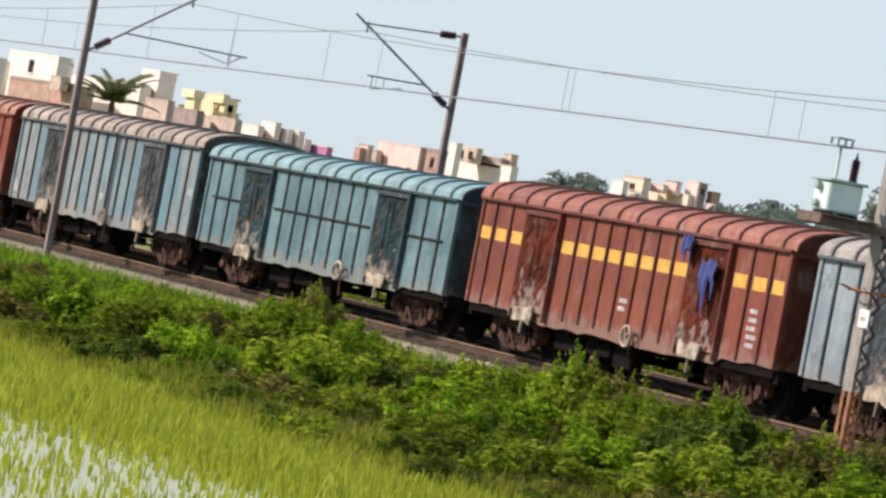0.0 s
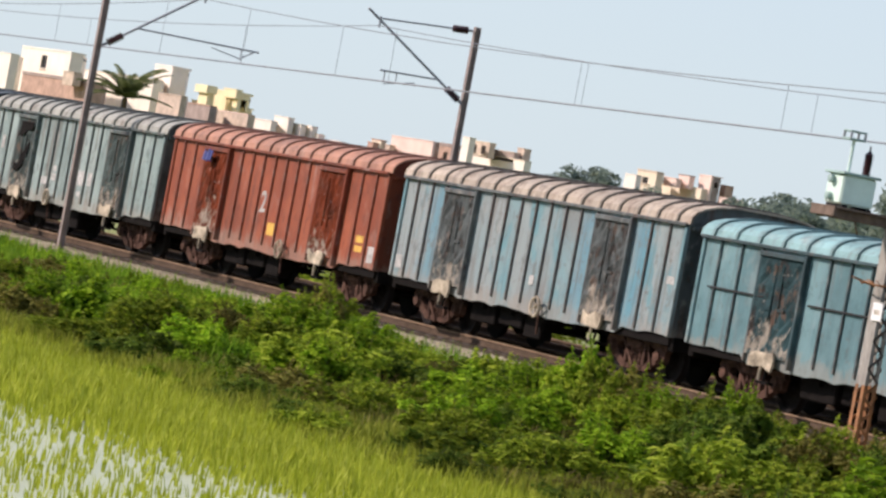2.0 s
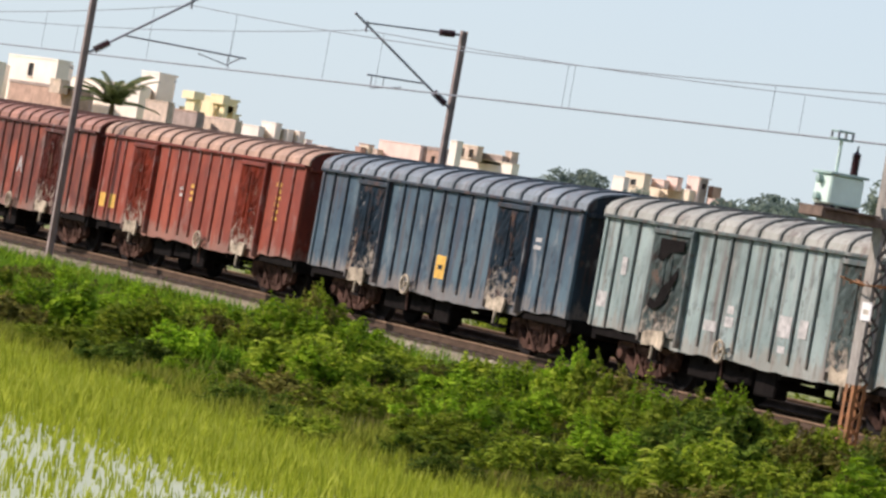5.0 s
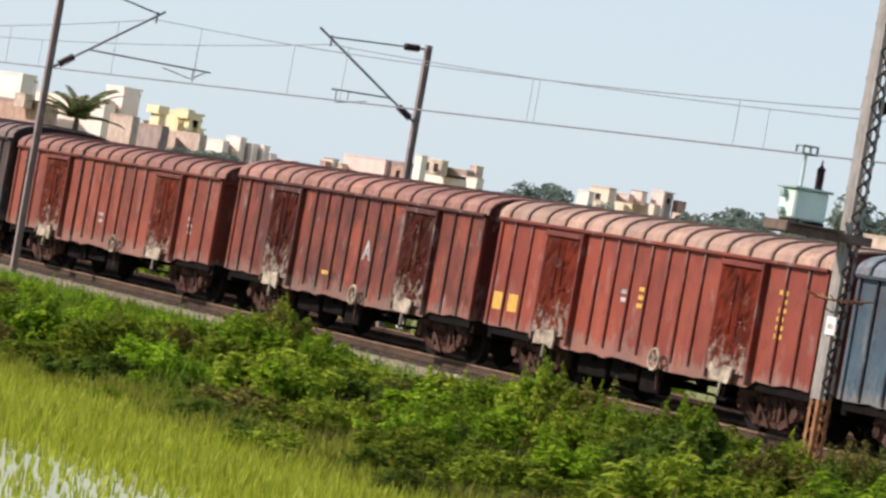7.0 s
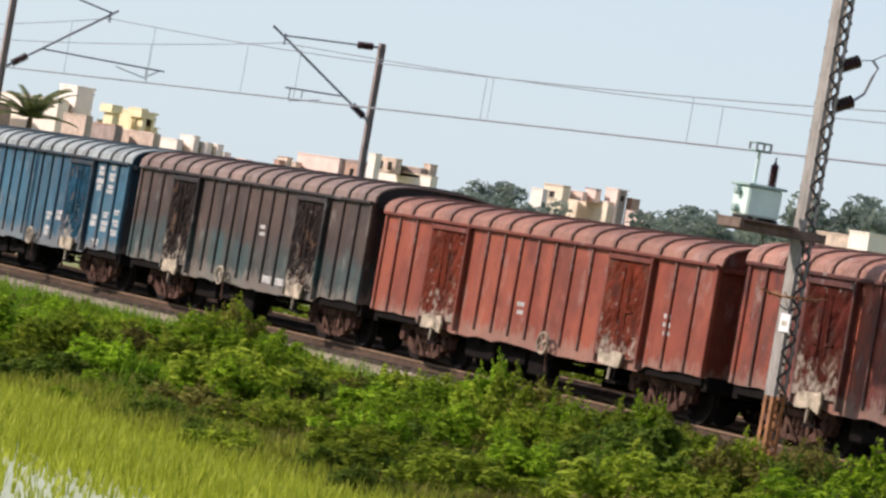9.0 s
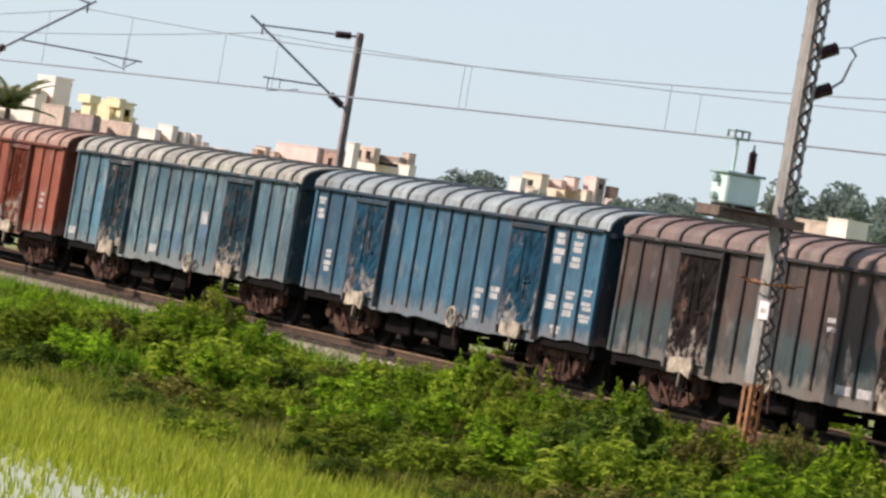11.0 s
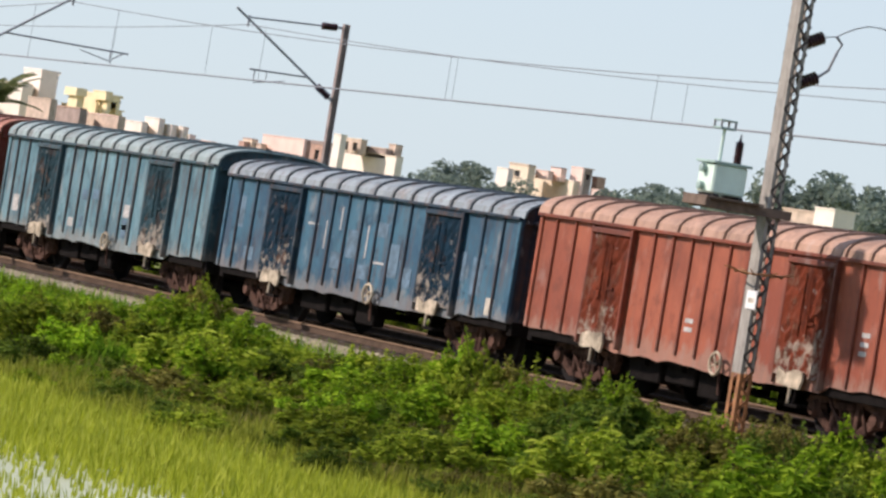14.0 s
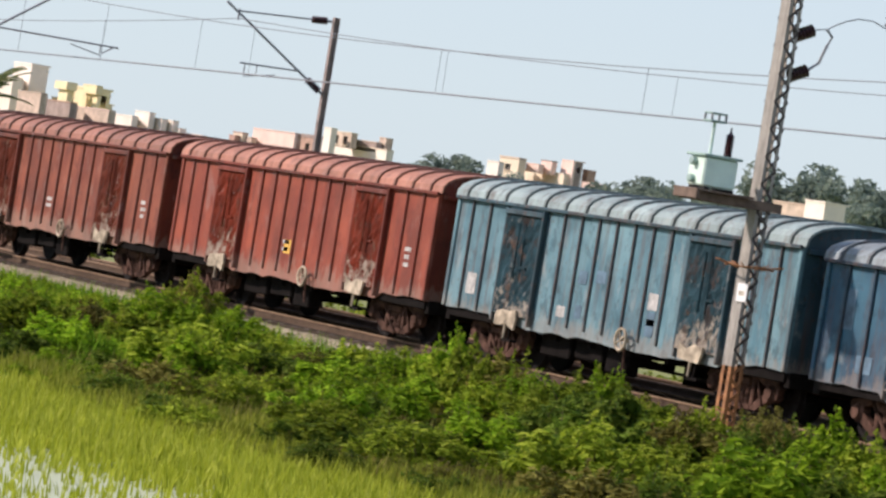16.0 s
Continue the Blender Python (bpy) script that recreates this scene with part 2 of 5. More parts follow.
STENCIL_MAT = plain("chalky white stencil paint", (0.50, 0.48, 0.45, 1), 0.9, 0.0, 0.45, 6.0)
CHALK_MAT = plain("pale blue patch paint", (0.11, 0.18, 0.24, 1), 0.85, 0.0, 0.5, 4.0)
TARP_MAT = plain("blue plastic sheet", (0.05, 0.06, 0.24, 1), 0.4, 0.0, 0.3, 3.0)
DARK_MAT = plain("black rubber and grease", (0.012, 0.012, 0.012, 1), 0.8, 0.0, 0.2, 4.0)
LEAF_BRIGHT = leaf_material("bright shrub leaf", (0.105, 0.20, 0.009, 1), (0.28, 0.45, 0.016, 1), (0.48, 0.63, 0.040, 1))
LEAF_OLIVE = leaf_material("olive shrub leaf", (0.115, 0.17, 0.012, 1), (0.27, 0.36, 0.022, 1), (0.45, 0.51, 0.055, 1))
LEAF_DEEP = leaf_material("deep green shrub leaf", (0.055, 0.10, 0.012, 1), (0.14, 0.22, 0.022, 1), (0.27, 0.34, 0.045, 1))
LEAF_BROWN = leaf_material("drying shrub leaf", (0.11, 0.10, 0.022, 1), (0.23, 0.21, 0.045, 1), (0.36, 0.34, 0.075, 1))
LEAF_GRASS = leaf_material("lush grass blade", (0.09, 0.20, 0.012, 1), (0.21, 0.38, 0.022, 1), (0.38, 0.52, 0.045, 1), spread=(1.0, 1.0))
# Paler and bluer than the leaf itself: distance haze is put into the colour.
LEAF_TREE = leaf_material("tree leaf with haze in its colour", (0.17, 0.22, 0.19, 1), (0.24, 0.30, 0.24, 1), (0.33, 0.38, 0.27, 1), 0.55, spread=(0.9, 1.1))
LEAF_PALM = leaf_material("palm frond", (0.09, 0.11, 0.05, 1), (0.16, 0.19, 0.08, 1), (0.25, 0.26, 0.12, 1), spread=(0.8, 1.1))
LEAF_RICE = leaf_material("young rice blade", (0.26, 0.31, 0.020, 1), (0.42, 0.47, 0.038, 1), (0.58, 0.61, 0.10, 1), spread=(1.0, 1.0))
LEAF_WEED = leaf_material("dry weed blade", (0.13, 0.16, 0.02, 1), (0.27, 0.28, 0.045, 1), (0.38, 0.30, 0.11, 1), spread=(1.0, 1.0))
LEAF_TUSSOCK = leaf_material("tussock blade", (0.15, 0.17, 0.02, 1), (0.28, 0.32, 0.03, 1), (0.42, 0.44, 0.07, 1), spread=(1.0, 1.0))
STEM_MAT = plain("brown stem", (0.10, 0.065, 0.035, 1), 0.9, 0.0, 0.4, 6.0)


def ground_material():
    m, nt, b = material("ground of soil and short grass", 0.95)
    vec = place_of(nt)
    col = blend(nt, ramp(nt, noise_of(nt, vec, 0.35, 6.0), 0.35, 0.65), (0.075, 0.10, 0.025, 1), (0.16, 0.17, 0.05, 1))
    col = blend(nt, ramp(nt, noise_of(nt, vec, 1.3, 5.0), 0.52, 0.66), col, (0.16, 0.085, 0.05, 1))
    # the open meadow beyond the second track
    far = nt.nodes.new("ShaderNodeSeparateXYZ")
    nt.links.new(vec, far.inputs[0])
    meadow = blend(nt, ramp(nt, noise_of(nt, vec, 0.5, 6.0), 0.35, 0.65), (0.17, 0.20, 0.05, 1), (0.29, 0.30, 0.09, 1))
    col = blend(nt, ramp(nt, far.outputs["Y"], 8.0, 9.5), col, meadow)
    nt.links.new(col, b.inputs["Base Color"])
    bump(nt, b, noise_of(nt, vec, 6.0, 6.0), 0.8, 0.1)
    return m


def water_material():
    m, nt, b = material("pale paddy water with sky in its colour", 0.40)
    # The sky's reflection is partly put into this pale base colour.
    b.inputs["Base Color"].default_value = (0.50, 0.53, 0.35, 1)
    b.inputs["IOR"].default_value = 1.33
    bump(nt, b, noise_of(nt, place_of(nt), 5.0, 2.0), 0.3, 0.03)
    return m


GROUND_MAT, WATER_MAT = ground_material(), water_material()


# ---- mesh helpers ----
class Shape:
    """Vertices and faces that are gathered into one mesh."""

    def __init__(self):
        self.v, self.f = [], []

    def faces(self, verts, faces):
        n = len(self.v)
        self.v += [tuple(p) for p in verts]
        self.f += [tuple(i + n for i in q) for q in faces]
        return self

    def box(self, x0, x1, y0, y1, z0, z1, m=None):
        c = [Vector((x, y, z)) for z in (z0, z1) for y in (y0, y1) for x in (x0, x1)]
        if m:
            c = [m @ p for p in c]
        return self.faces(c, [(0, 2, 3, 1), (4, 5, 7, 6), (0, 1, 5, 4), (2, 6, 7, 3), (0, 4, 6, 2), (1, 3, 7, 5)])

    def slab(self, x0, x1, y0, y1, z0, z1, e=0.012):
        """A box with chamfered upright and lying edges."""
        v, f = [], []
        for z, i in ((z0, e), (z0 + e, 0), (z1 - e, 0), (z1, e)):
            v += [(x0 + i + e, y0 + i, z), (x1 - i - e, y0 + i, z), (x1 - i, y0 + i + e, z), (x1 - i, y1 - i - e, z),
                  (x1 - i - e, y1 - i, z), (x0 + i + e, y1 - i, z), (x0 + i, y1 - i - e, z), (x0 + i, y0 + i + e, z)]
        for r in range(3):
            f += [(r * 8 + k, r * 8 + (k + 1) % 8, r * 8 + 8 + (k + 1) % 8, r * 8 + 8 + k) for k in range(8)]
        f += [tuple(range(7, -1, -1)), tuple(range(24, 32))]
        return self.faces(v, f)

    def tube(self, a, b, r, r2=None, sides=8):
        a, b = Vector(a), Vector(b)
        q = (b - a).to_track_quat("Z", "Y")
        v = []
        for p, rad in ((a, r), (b, r if r2 is None else r2)):
            v += [p + q @ Vector((rad * math.cos(2 * math.pi * k / sides), rad * math.sin(2 * math.pi * k / sides), 0)) for k in range(sides)]
        f = [(k, (k + 1) % sides, sides + (k + 1) % sides, sides + k) for k in range(sides)]
        return self.faces(v, f + [tuple(range(sides - 1, -1, -1)), tuple(range(sides, 2 * sides))])

    def path(self, pts, r, sides=6):
        pts = [Vector(p) for p in pts]
        v, f, n = [], [], len(pts)
        for i, p in enumerate(pts):
            q = (pts[min(i + 1, n - 1)] - pts[max(i - 1, 0)]).to_track_quat("Z", "Y")
            v += [p + q @ Vector((r * math.cos(2 * math.pi * k / sides), r * math.sin(2 * math.pi * k / sides), 0)) for k in range(sides)]
        for i in range(n - 1):
            f += [(i * sides + k, i * sides + (k + 1) % sides, (i + 1) * sides + (k + 1) % sides, (i + 1) * sides + k) for k in range(sides)]
        return self.faces(v, f + [tuple(range(sides - 1, -1, -1)), tuple(range((n - 1) * sides, n * sides))])

    def lathe(self, a, axis, profile, sides=16):
        """Rings of (distance along axis, radius)."""
        a = Vector(a)
        q = Vector(axis).to_track_quat("Z", "Y")
        v, f = [], []
        for h, rad in profile:
            v += [a + q @ Vector((rad * math.cos(2 * math.pi * k / sides), rad * math.sin(2 * math.pi * k / sides), h)) for k in range(sides)]
        for i in range(len(profile) - 1):
            f += [(i * sides + k, i * sides + (k + 1) % sides, (i + 1) * sides + (k + 1) % sides, (i + 1) * sides + k) for k in range(sides)]
        f += [tuple(range(sides - 1, -1, -1)), tuple(range((len(profile) - 1) * sides, len(profile) * sides))]
        return self.faces(v, f)

    def prism(self, outline, y0, y1):
        """An outline of (x, z) drawn out from y0 to y1."""
        n = len(outline)
        v = [(x, y0, z) for x, z in outline] + [(x, y1, z) for x, z in outline]
        return self.faces(v, [tuple(range(n)), tuple(range(2 * n - 1, n - 1, -1))] + [(k, n + k, n + (k + 1) % n, (k + 1) % n) for k in range(n)])

    def mesh(self, name, mat, smooth=False):
        me = bpy.data.meshes.new(name)
        me.from_pydata(self.v, [], self.f)
        me.materials.append(mat)
        if smooth:
            me.shade_smooth()
        me.update()
        return me


def part(name, shape, mat, parent=None, label="", smooth=False):
    """Links a Shape (or a mesh that is shared) as one mesh object under a thing or a part."""
    me = shape if isinstance(shape, bpy.types.Mesh) else shape.mesh(name, mat, smooth)
    ob = new(name, me)
    ob.parent = parent
    return tagged(ob, label)


def thing(name, label, category, group="", at=(0, 0, 0)):
    ob = new(name)
    ob.location = at
    return tagged(ob, label, category, group)


# ---- the covered goods wagon, origin at rail level under its middle ----
EAVE, SILL, HALF = 3.14, 0.92, BODY / 2
SIDE = 1.56
DOOR_X, DOOR_W = 3.65, 1.60
RIBS = (-6.0, -5.22, -2.10, -1.40, -0.70, 0.0, 0.70, 1.40, 2.10, 5.22, 6.0)


def roof_line(n=14, r=0.0):
    """Half ellipse with tight shoulders, as (y, z)."""
    pts = []
    for k in range(n + 1):
        a = math.pi * k / n
        c, s = math.cos(a), math.sin(a)
        pts.append((-(SIDE + 0.05 + r) * math.copysign(abs(c) ** 0.75, c), EAVE + (0.50 + r) * abs(s) ** 0.8))
    return pts


def build_wagon():
    w = thing("covered_wagon", "covered goods wagon", "goods wagon", "wagons of the train")
    for sy in (-1, 1):
        # side sheet with the deeper middle between the bogies
        dents = random.Random(12 + sy)
        out = [(-HALF, SILL)]
        for i in range(1, 40):
            x = -HALF + BODY * i / 40
            out.append((x, SILL - (0.14 if abs(x) < 4.6 else 0.0) + dents.uniform(-0.035, 0.03)))
        out += [(HALF, SILL), (HALF, EAVE), (-HALF, EAVE)]
        y0, y1 = sorted((sy * (SIDE - 0.04), sy * SIDE))
        part("side_wall", Shape().prism(out if sy < 0 else out[::1], y0, y1), STEEL_DARK, w)
        rib = Shape()
        ya, yb = sorted((sy * SIDE, sy * (SIDE + 0.046)))
        rib.slab(-0.034, 0.034, ya, yb, SILL + 0.02, EAVE - 0.02, 0.012)
        me = rib.mesh("stiffener", STEEL_DARK)
        for x in RIBS:
            part("stiffener", me, None, w).location.x = x
        for x in (-HALF + 0.06, HALF - 0.06):
            part("corner_post", Shape().slab(-0.06, 0.06, ya, yb, SILL, EAVE, 0.015), STEEL_DARK, w).location.x = x
        ya, yb = sorted((sy * SIDE, sy * (SIDE + 0.10)))
        part("gutter", Shape().slab(-HALF, HALF, ya, yb, EAVE - 0.05, EAVE + 0.02, 0.01), STEEL_DARK, w)
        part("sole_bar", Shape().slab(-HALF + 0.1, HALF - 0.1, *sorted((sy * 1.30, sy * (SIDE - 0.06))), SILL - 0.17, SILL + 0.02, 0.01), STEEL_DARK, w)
        for dx in (-DOOR_X, DOOR_X):
            d = part("door_frame", Shape(), STEEL_DARK, w)
            fr = Shape()
            yo = sorted((sy * SIDE, sy * (SIDE + 0.125)))
            fr.slab(dx - DOOR_W / 2 - 0.04, dx - DOOR_W / 2 + 0.02, *sorted((sy * SIDE, sy * (SIDE + 0.07))), SILL - 0.1, EAVE - 0.06)
            fr.slab(dx + DOOR_W / 2 - 0.02, dx + DOOR_W / 2 + 0.05, *yo, SILL - 0.1, EAVE - 0.06)
            fr.slab(dx - DOOR_W / 2 + 0.02, dx + DOOR_W / 2 - 0.02, *yo, EAVE - 0.20, EAVE - 0.10)
            d.data = fr.mesh("door_frame", STEEL_DARK)
            yi = sorted((sy * (SIDE + 0.04), sy * (SIDE + 0.075)))
            for s in (-1, 1):
                # dented sheet
                bent = random.Random(int(dx * 10) + 7 * s + sy)
                ca, cb = sorted((dx + s * 0.008, dx + s * (DOOR_W / 2 - 0.03)))
                nx, nz, front = 6, 14, []
                for i in range(nx + 1):
                    for j in range(nz + 1):
                        rim = i in (0, nx) or j in (0, nz)
                        front.append((ca + (cb - ca) * i / nx, sy * (SIDE + 0.07 + (0 if rim else bent.uniform(-0.035, 0.02))), SILL + 0.06 + (EAVE - 0.26 - SILL) * j / nz))
                cells = [(i * (nz + 1) + j, (i + 1) * (nz + 1) + j, (i + 1) * (nz + 1) + j + 1, i * (nz + 1) + j + 1) for i in range(nx) for j in range(nz)]
                leaf = Shape().faces(front, cells).box(ca, cb, *sorted((sy * (SIDE + 0.002), sy * (SIDE + 0.03))), SILL + 0.06, EAVE - 0.20)
                lf = part("door_leaf", leaf, STEEL_DARK, w)
                bar = Shape()
                yk = sy * (SIDE + 0.088)
                bar.tube((dx + s * 0.14, yk, SILL + 0.75), (dx + s * 0.12, yk, EAVE - 0.35), 0.016, None, 6)
                bar.box(*sorted((dx + s * 0.10, dx + s * 0.36)), *sorted((sy * (SIDE + 0.075), sy * (SIDE + 0.10))), 1.90, 1.95)
                part("locking_bar", bar, STEEL_DARK, lf)
            torn = random.Random(int(dx * 7) + sy)
            rim = [(dx - 0.52, SILL - 0.13), (dx - 0.25, SILL - 0.17), (dx + 0.05, SILL - 0.15), (dx + 0.30, SILL - 0.17), (dx + 0.36, SILL - 0.02), (dx + 0.32, SILL + 0.13), (dx + 0.02, SILL + 0.15), (dx - 0.28, SILL + 0.12), (dx - 0.50, SILL + 0.15), (dx - 0.54, SILL + 0.02)]
            rim = [(x + torn.uniform(-0.05, 0.05), z + torn.uniform(-0.05, 0.05)) for x, z in rim]
            part("flap_plate", Shape().prism(rim, *sorted((sy * (SIDE + 0.09), sy * (SIDE + 0.135)))), FLAP_MAT, w, "dusty cream drop flap below the door")
            part("flap_bracket", Shape().tube((dx - 0.05, sy * (SIDE + 0.10), SILL - 0.1), (dx - 0.08, sy * (SIDE + 0.10), SILL - 0.40), 0.04, 0.03, 6), FLAP_MAT, w)
            st = Shape()
            st.tube((dx + 0.1, sy * (SIDE + 0.05), SILL - 0.1), (dx + 0.05, sy * (SIDE + 0.06), SILL - 0.42), 0.025)
            part("foot_step", st.box(dx - 0.12, dx + 0.28, *sorted((sy * (SIDE - 0.02), sy * (SIDE + 0.12))), SILL - 0.46, SILL - 0.41), STEEL_DARK, w)
    # roof shell with an overhang, and its bent ribs
    line = roof_line()
    n = len(line)
    inner = [(y * 0.975, EAVE + (z - EAVE) * 0.93 - 0.004) for y, z in line]
    shell = Shape()
    v = [(x, y, z) for x in (-HALF - 0.10, HALF + 0.10) for y, z in line] + [(x, y, z) for x in (-HALF - 0.10, HALF + 0.10) for y, z in inner]
    f = [(k, k + 1, n + k + 1, n + k) for k in range(n - 1)] + [(2 * n + k, 3 * n + k, 3 * n + k + 1, 2 * n + k + 1) for k in range(n - 1)]
    f += [(k, 2 * n + k, 2 * n + k + 1, k + 1) for k in range(n - 1)] + [(n + k, n + k + 1, 3 * n + k + 1, 3 * n + k) for k in range(n - 1)]
    roof = part("roof", shell.faces(v, f), STEEL_DARK, w, smooth=False)
    rl, ro = roof_line(14, 0.0), roof_line(14, 0.045)
    band = Shape()
    for x0, x1 in ((-0.05, 0.05),):
        vv = [(x0, y, z) for y, z in rl] + [(x0 + 0.012, y, z) for y, z in ro] + [(x1 - 0.012, y, z) for y, z in ro] + [(x1, y, z) for y, z in rl]
        ff = [(r * n + k, r * n + k + 1, (r + 1) * n + k + 1, (r + 1) * n + k) for r in range(3) for k in range(n - 1)]
        band.faces(vv, ff)
    me = band.mesh("roof_rib", STEEL_DARK)
    for k in range(16):
        part("roof_rib", me, None, roof).location.x = -HALF + 0.42 + k * (BODY - 0.84) / 15
    # ends: a sheet that follows the roof, with posts and a rail
    for sx in (-1, 1):
        sheet = Shape()
        ring = [(-SIDE + 0.05, SILL)] + [(y * 0.96, min(z, EAVE + (z - EAVE) * 0.92)) for y, z in line] + [(SIDE - 0.05, SILL)]
        k = len(ring)
        vv = [(sx * (HALF - 0.05), y, z) for y, z in ring] + [(sx * (HALF - 0.01), y, z) for y, z in ring]
        end = part("end_wall", sheet.faces(vv, [tuple(range(k)), tuple(range(2 * k - 1, k - 1, -1))] + [(i, k + i, k + (i + 1) % k, (i + 1) % k) for i in range(k)]), STEEL_DARK, w)
        me = Shape().slab(*sorted((sx * (HALF - 0.01), sx * (HALF + 0.07))), -0.05, 0.05, SILL, EAVE + 0.1).mesh("end_post", STEEL_DARK)
        for y in (-1.0, -0.35, 0.35, 1.0):
            part("end_post", me, None, end).location.y = y
        part("end_rail", Shape().slab(*sorted((sx * (HALF - 0.01), sx * (HALF + 0.09))), -SIDE + 0.06, SIDE - 0.06, EAVE - 0.12, EAVE - 0.02), STEEL_DARK, end)
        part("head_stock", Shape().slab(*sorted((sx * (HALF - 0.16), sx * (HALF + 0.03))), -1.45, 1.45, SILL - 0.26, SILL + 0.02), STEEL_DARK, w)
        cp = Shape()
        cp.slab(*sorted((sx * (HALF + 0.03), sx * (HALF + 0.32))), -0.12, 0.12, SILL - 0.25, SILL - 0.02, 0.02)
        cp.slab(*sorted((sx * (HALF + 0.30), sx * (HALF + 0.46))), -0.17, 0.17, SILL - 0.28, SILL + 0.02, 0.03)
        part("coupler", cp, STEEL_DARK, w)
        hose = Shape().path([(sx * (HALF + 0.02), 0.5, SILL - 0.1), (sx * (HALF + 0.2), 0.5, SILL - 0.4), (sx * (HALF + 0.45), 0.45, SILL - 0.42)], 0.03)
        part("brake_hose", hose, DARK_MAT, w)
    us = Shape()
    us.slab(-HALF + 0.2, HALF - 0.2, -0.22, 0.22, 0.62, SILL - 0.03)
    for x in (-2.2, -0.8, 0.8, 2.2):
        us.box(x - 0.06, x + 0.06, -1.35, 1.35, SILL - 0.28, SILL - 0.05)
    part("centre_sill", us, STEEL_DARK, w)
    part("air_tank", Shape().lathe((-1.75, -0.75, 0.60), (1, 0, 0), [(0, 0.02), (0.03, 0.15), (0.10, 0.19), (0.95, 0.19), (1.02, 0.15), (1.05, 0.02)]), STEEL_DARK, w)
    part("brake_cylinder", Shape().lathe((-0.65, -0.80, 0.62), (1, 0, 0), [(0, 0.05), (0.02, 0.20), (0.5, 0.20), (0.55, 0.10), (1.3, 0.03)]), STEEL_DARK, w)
    # Dark cases and plate stand for brake gear, truss and the shade between.
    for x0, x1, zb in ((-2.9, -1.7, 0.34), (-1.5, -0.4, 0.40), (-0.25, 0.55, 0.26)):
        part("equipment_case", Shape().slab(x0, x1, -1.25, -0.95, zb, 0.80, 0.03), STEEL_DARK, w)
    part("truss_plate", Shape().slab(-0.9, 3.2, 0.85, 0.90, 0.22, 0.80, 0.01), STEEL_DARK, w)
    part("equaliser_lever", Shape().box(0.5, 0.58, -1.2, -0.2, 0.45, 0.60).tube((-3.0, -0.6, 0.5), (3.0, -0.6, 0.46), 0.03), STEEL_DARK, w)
    ring = Shape()
    c = Vector((0.93, -SIDE - 0.16, SILL + 0.02))
    n, k = 18, 6
    vv = []
    for i in range(n):
        a = 2 * math.pi * i / n
        for j in range(k):
            b = 2 * math.pi * j / k
            r = 0.20 + 0.03 * math.cos(b)
            vv.append(c + Vector((r * math.cos(a), 0.03 * math.sin(b), r * math.sin(a))))
    ring.faces(vv, [(i * k + j, i * k + (j + 1) % k, (i + 1) % n * k + (j + 1) % k, (i + 1) % n * k + j) for i in range(n) for j in range(k)])
    wheel = part("brake_wheel", ring, FLAP_MAT, w, "dusty hand brake wheel")
    for a in (0.5, 2.07, 3.64, 5.21):
        part("spoke", Shape().tube(c, c + Vector((0.20 * math.cos(a), 0, 0.20 * math.sin(a))), 0.02, None, 5), FLAP_MAT, wheel)
    part("brake_shaft", Shape().tube(c, c + Vector((0, 0.16, 0)), 0.03), FLAP_MAT, wheel)
    part("brake_rod", Shape().tube(c + Vector((0, 0.10, -0.05)), c + Vector((0.06, 0.12, -0.55)), 0.025), BOGIE_MAT, w)
    frame_mat = BOGIE_MAT
    for bx in (-4.75, 4.75):
        bg = part("bogie", Shape().slab(-0.24, 0.24, -1.05, 1.05, 0.42, 0.72, 0.03), frame_mat, w)
        bg.location.x = bx
        for sy in (-1, 1):
            ya, yb = sorted((sy * 1.06, sy * 1.19))
            fs = Shape().prism([(-1.30, 0.60), (-1.22, 0.72), (-0.75, 0.74), (-0.40, 0.86), (0.40, 0.86), (0.75, 0.74), (1.22, 0.72), (1.30, 0.60), (0.75, 0.62), (0.36, 0.72), (-0.36, 0.72), (-0.75, 0.62)], ya, yb)
            for e in (-1, 1):
                arm = [(e * 1.24, 0.62), (e * 1.20, 0.40), (e * 0.98, 0.38), (e * 0.52, 0.14), (e * 0.30, 0.16), (e * 0.30, 0.26), (e * 0.48, 0.30), (e * 0.86, 0.52), (e * 0.84, 0.62)]
                fs.prism(arm if e > 0 else arm[::-1], ya, yb)
                fs.slab(*sorted((e * 0.32, e * 0.44)), *sorted((sy * 1.05, sy * 1.21)), 0.24, 0.76, 0.015)
            fs.slab(-0.36, 0.36, ya, yb, 0.13, 0.24, 0.015)
            fs.slab(-0.30, 0.30, *sorted((sy * 1.02, sy * 1.24)), 0.56, 0.72, 0.03)
            for k in (-0.17, 0.0, 0.17):
                fs.lathe((k, sy * 1.14, 0.24), (0, 0, 1), [(0, 0.06), (0.09, 0.075), (0.1, 0.05), (0.2, 0.075), (0.21, 0.05), (0.32, 0.07)], 8)
            part("side_frame", fs, frame_mat, bg)
            for ax in (-1.0, 1.0):
                part("axle_box", Shape().lathe((ax, sy * 1.03, 0.5), (0, sy, 0), [(0, 0.16), (0.16, 0.17), (0.20, 0.13), (0.24, 0.12)], 10), frame_mat, bg)
            part("brake_rod", Shape().tube((-0.6, sy * 1.2, 0.75), (0.15, sy * 1.24, 0.12), 0.035).tube((0.5, sy * 1.2, 0.7), (0.8, sy * 1.22, 0.2), 0.03), frame_mat, bg)
        for ax in (-1.0, 1.0):
            ws = Shape()
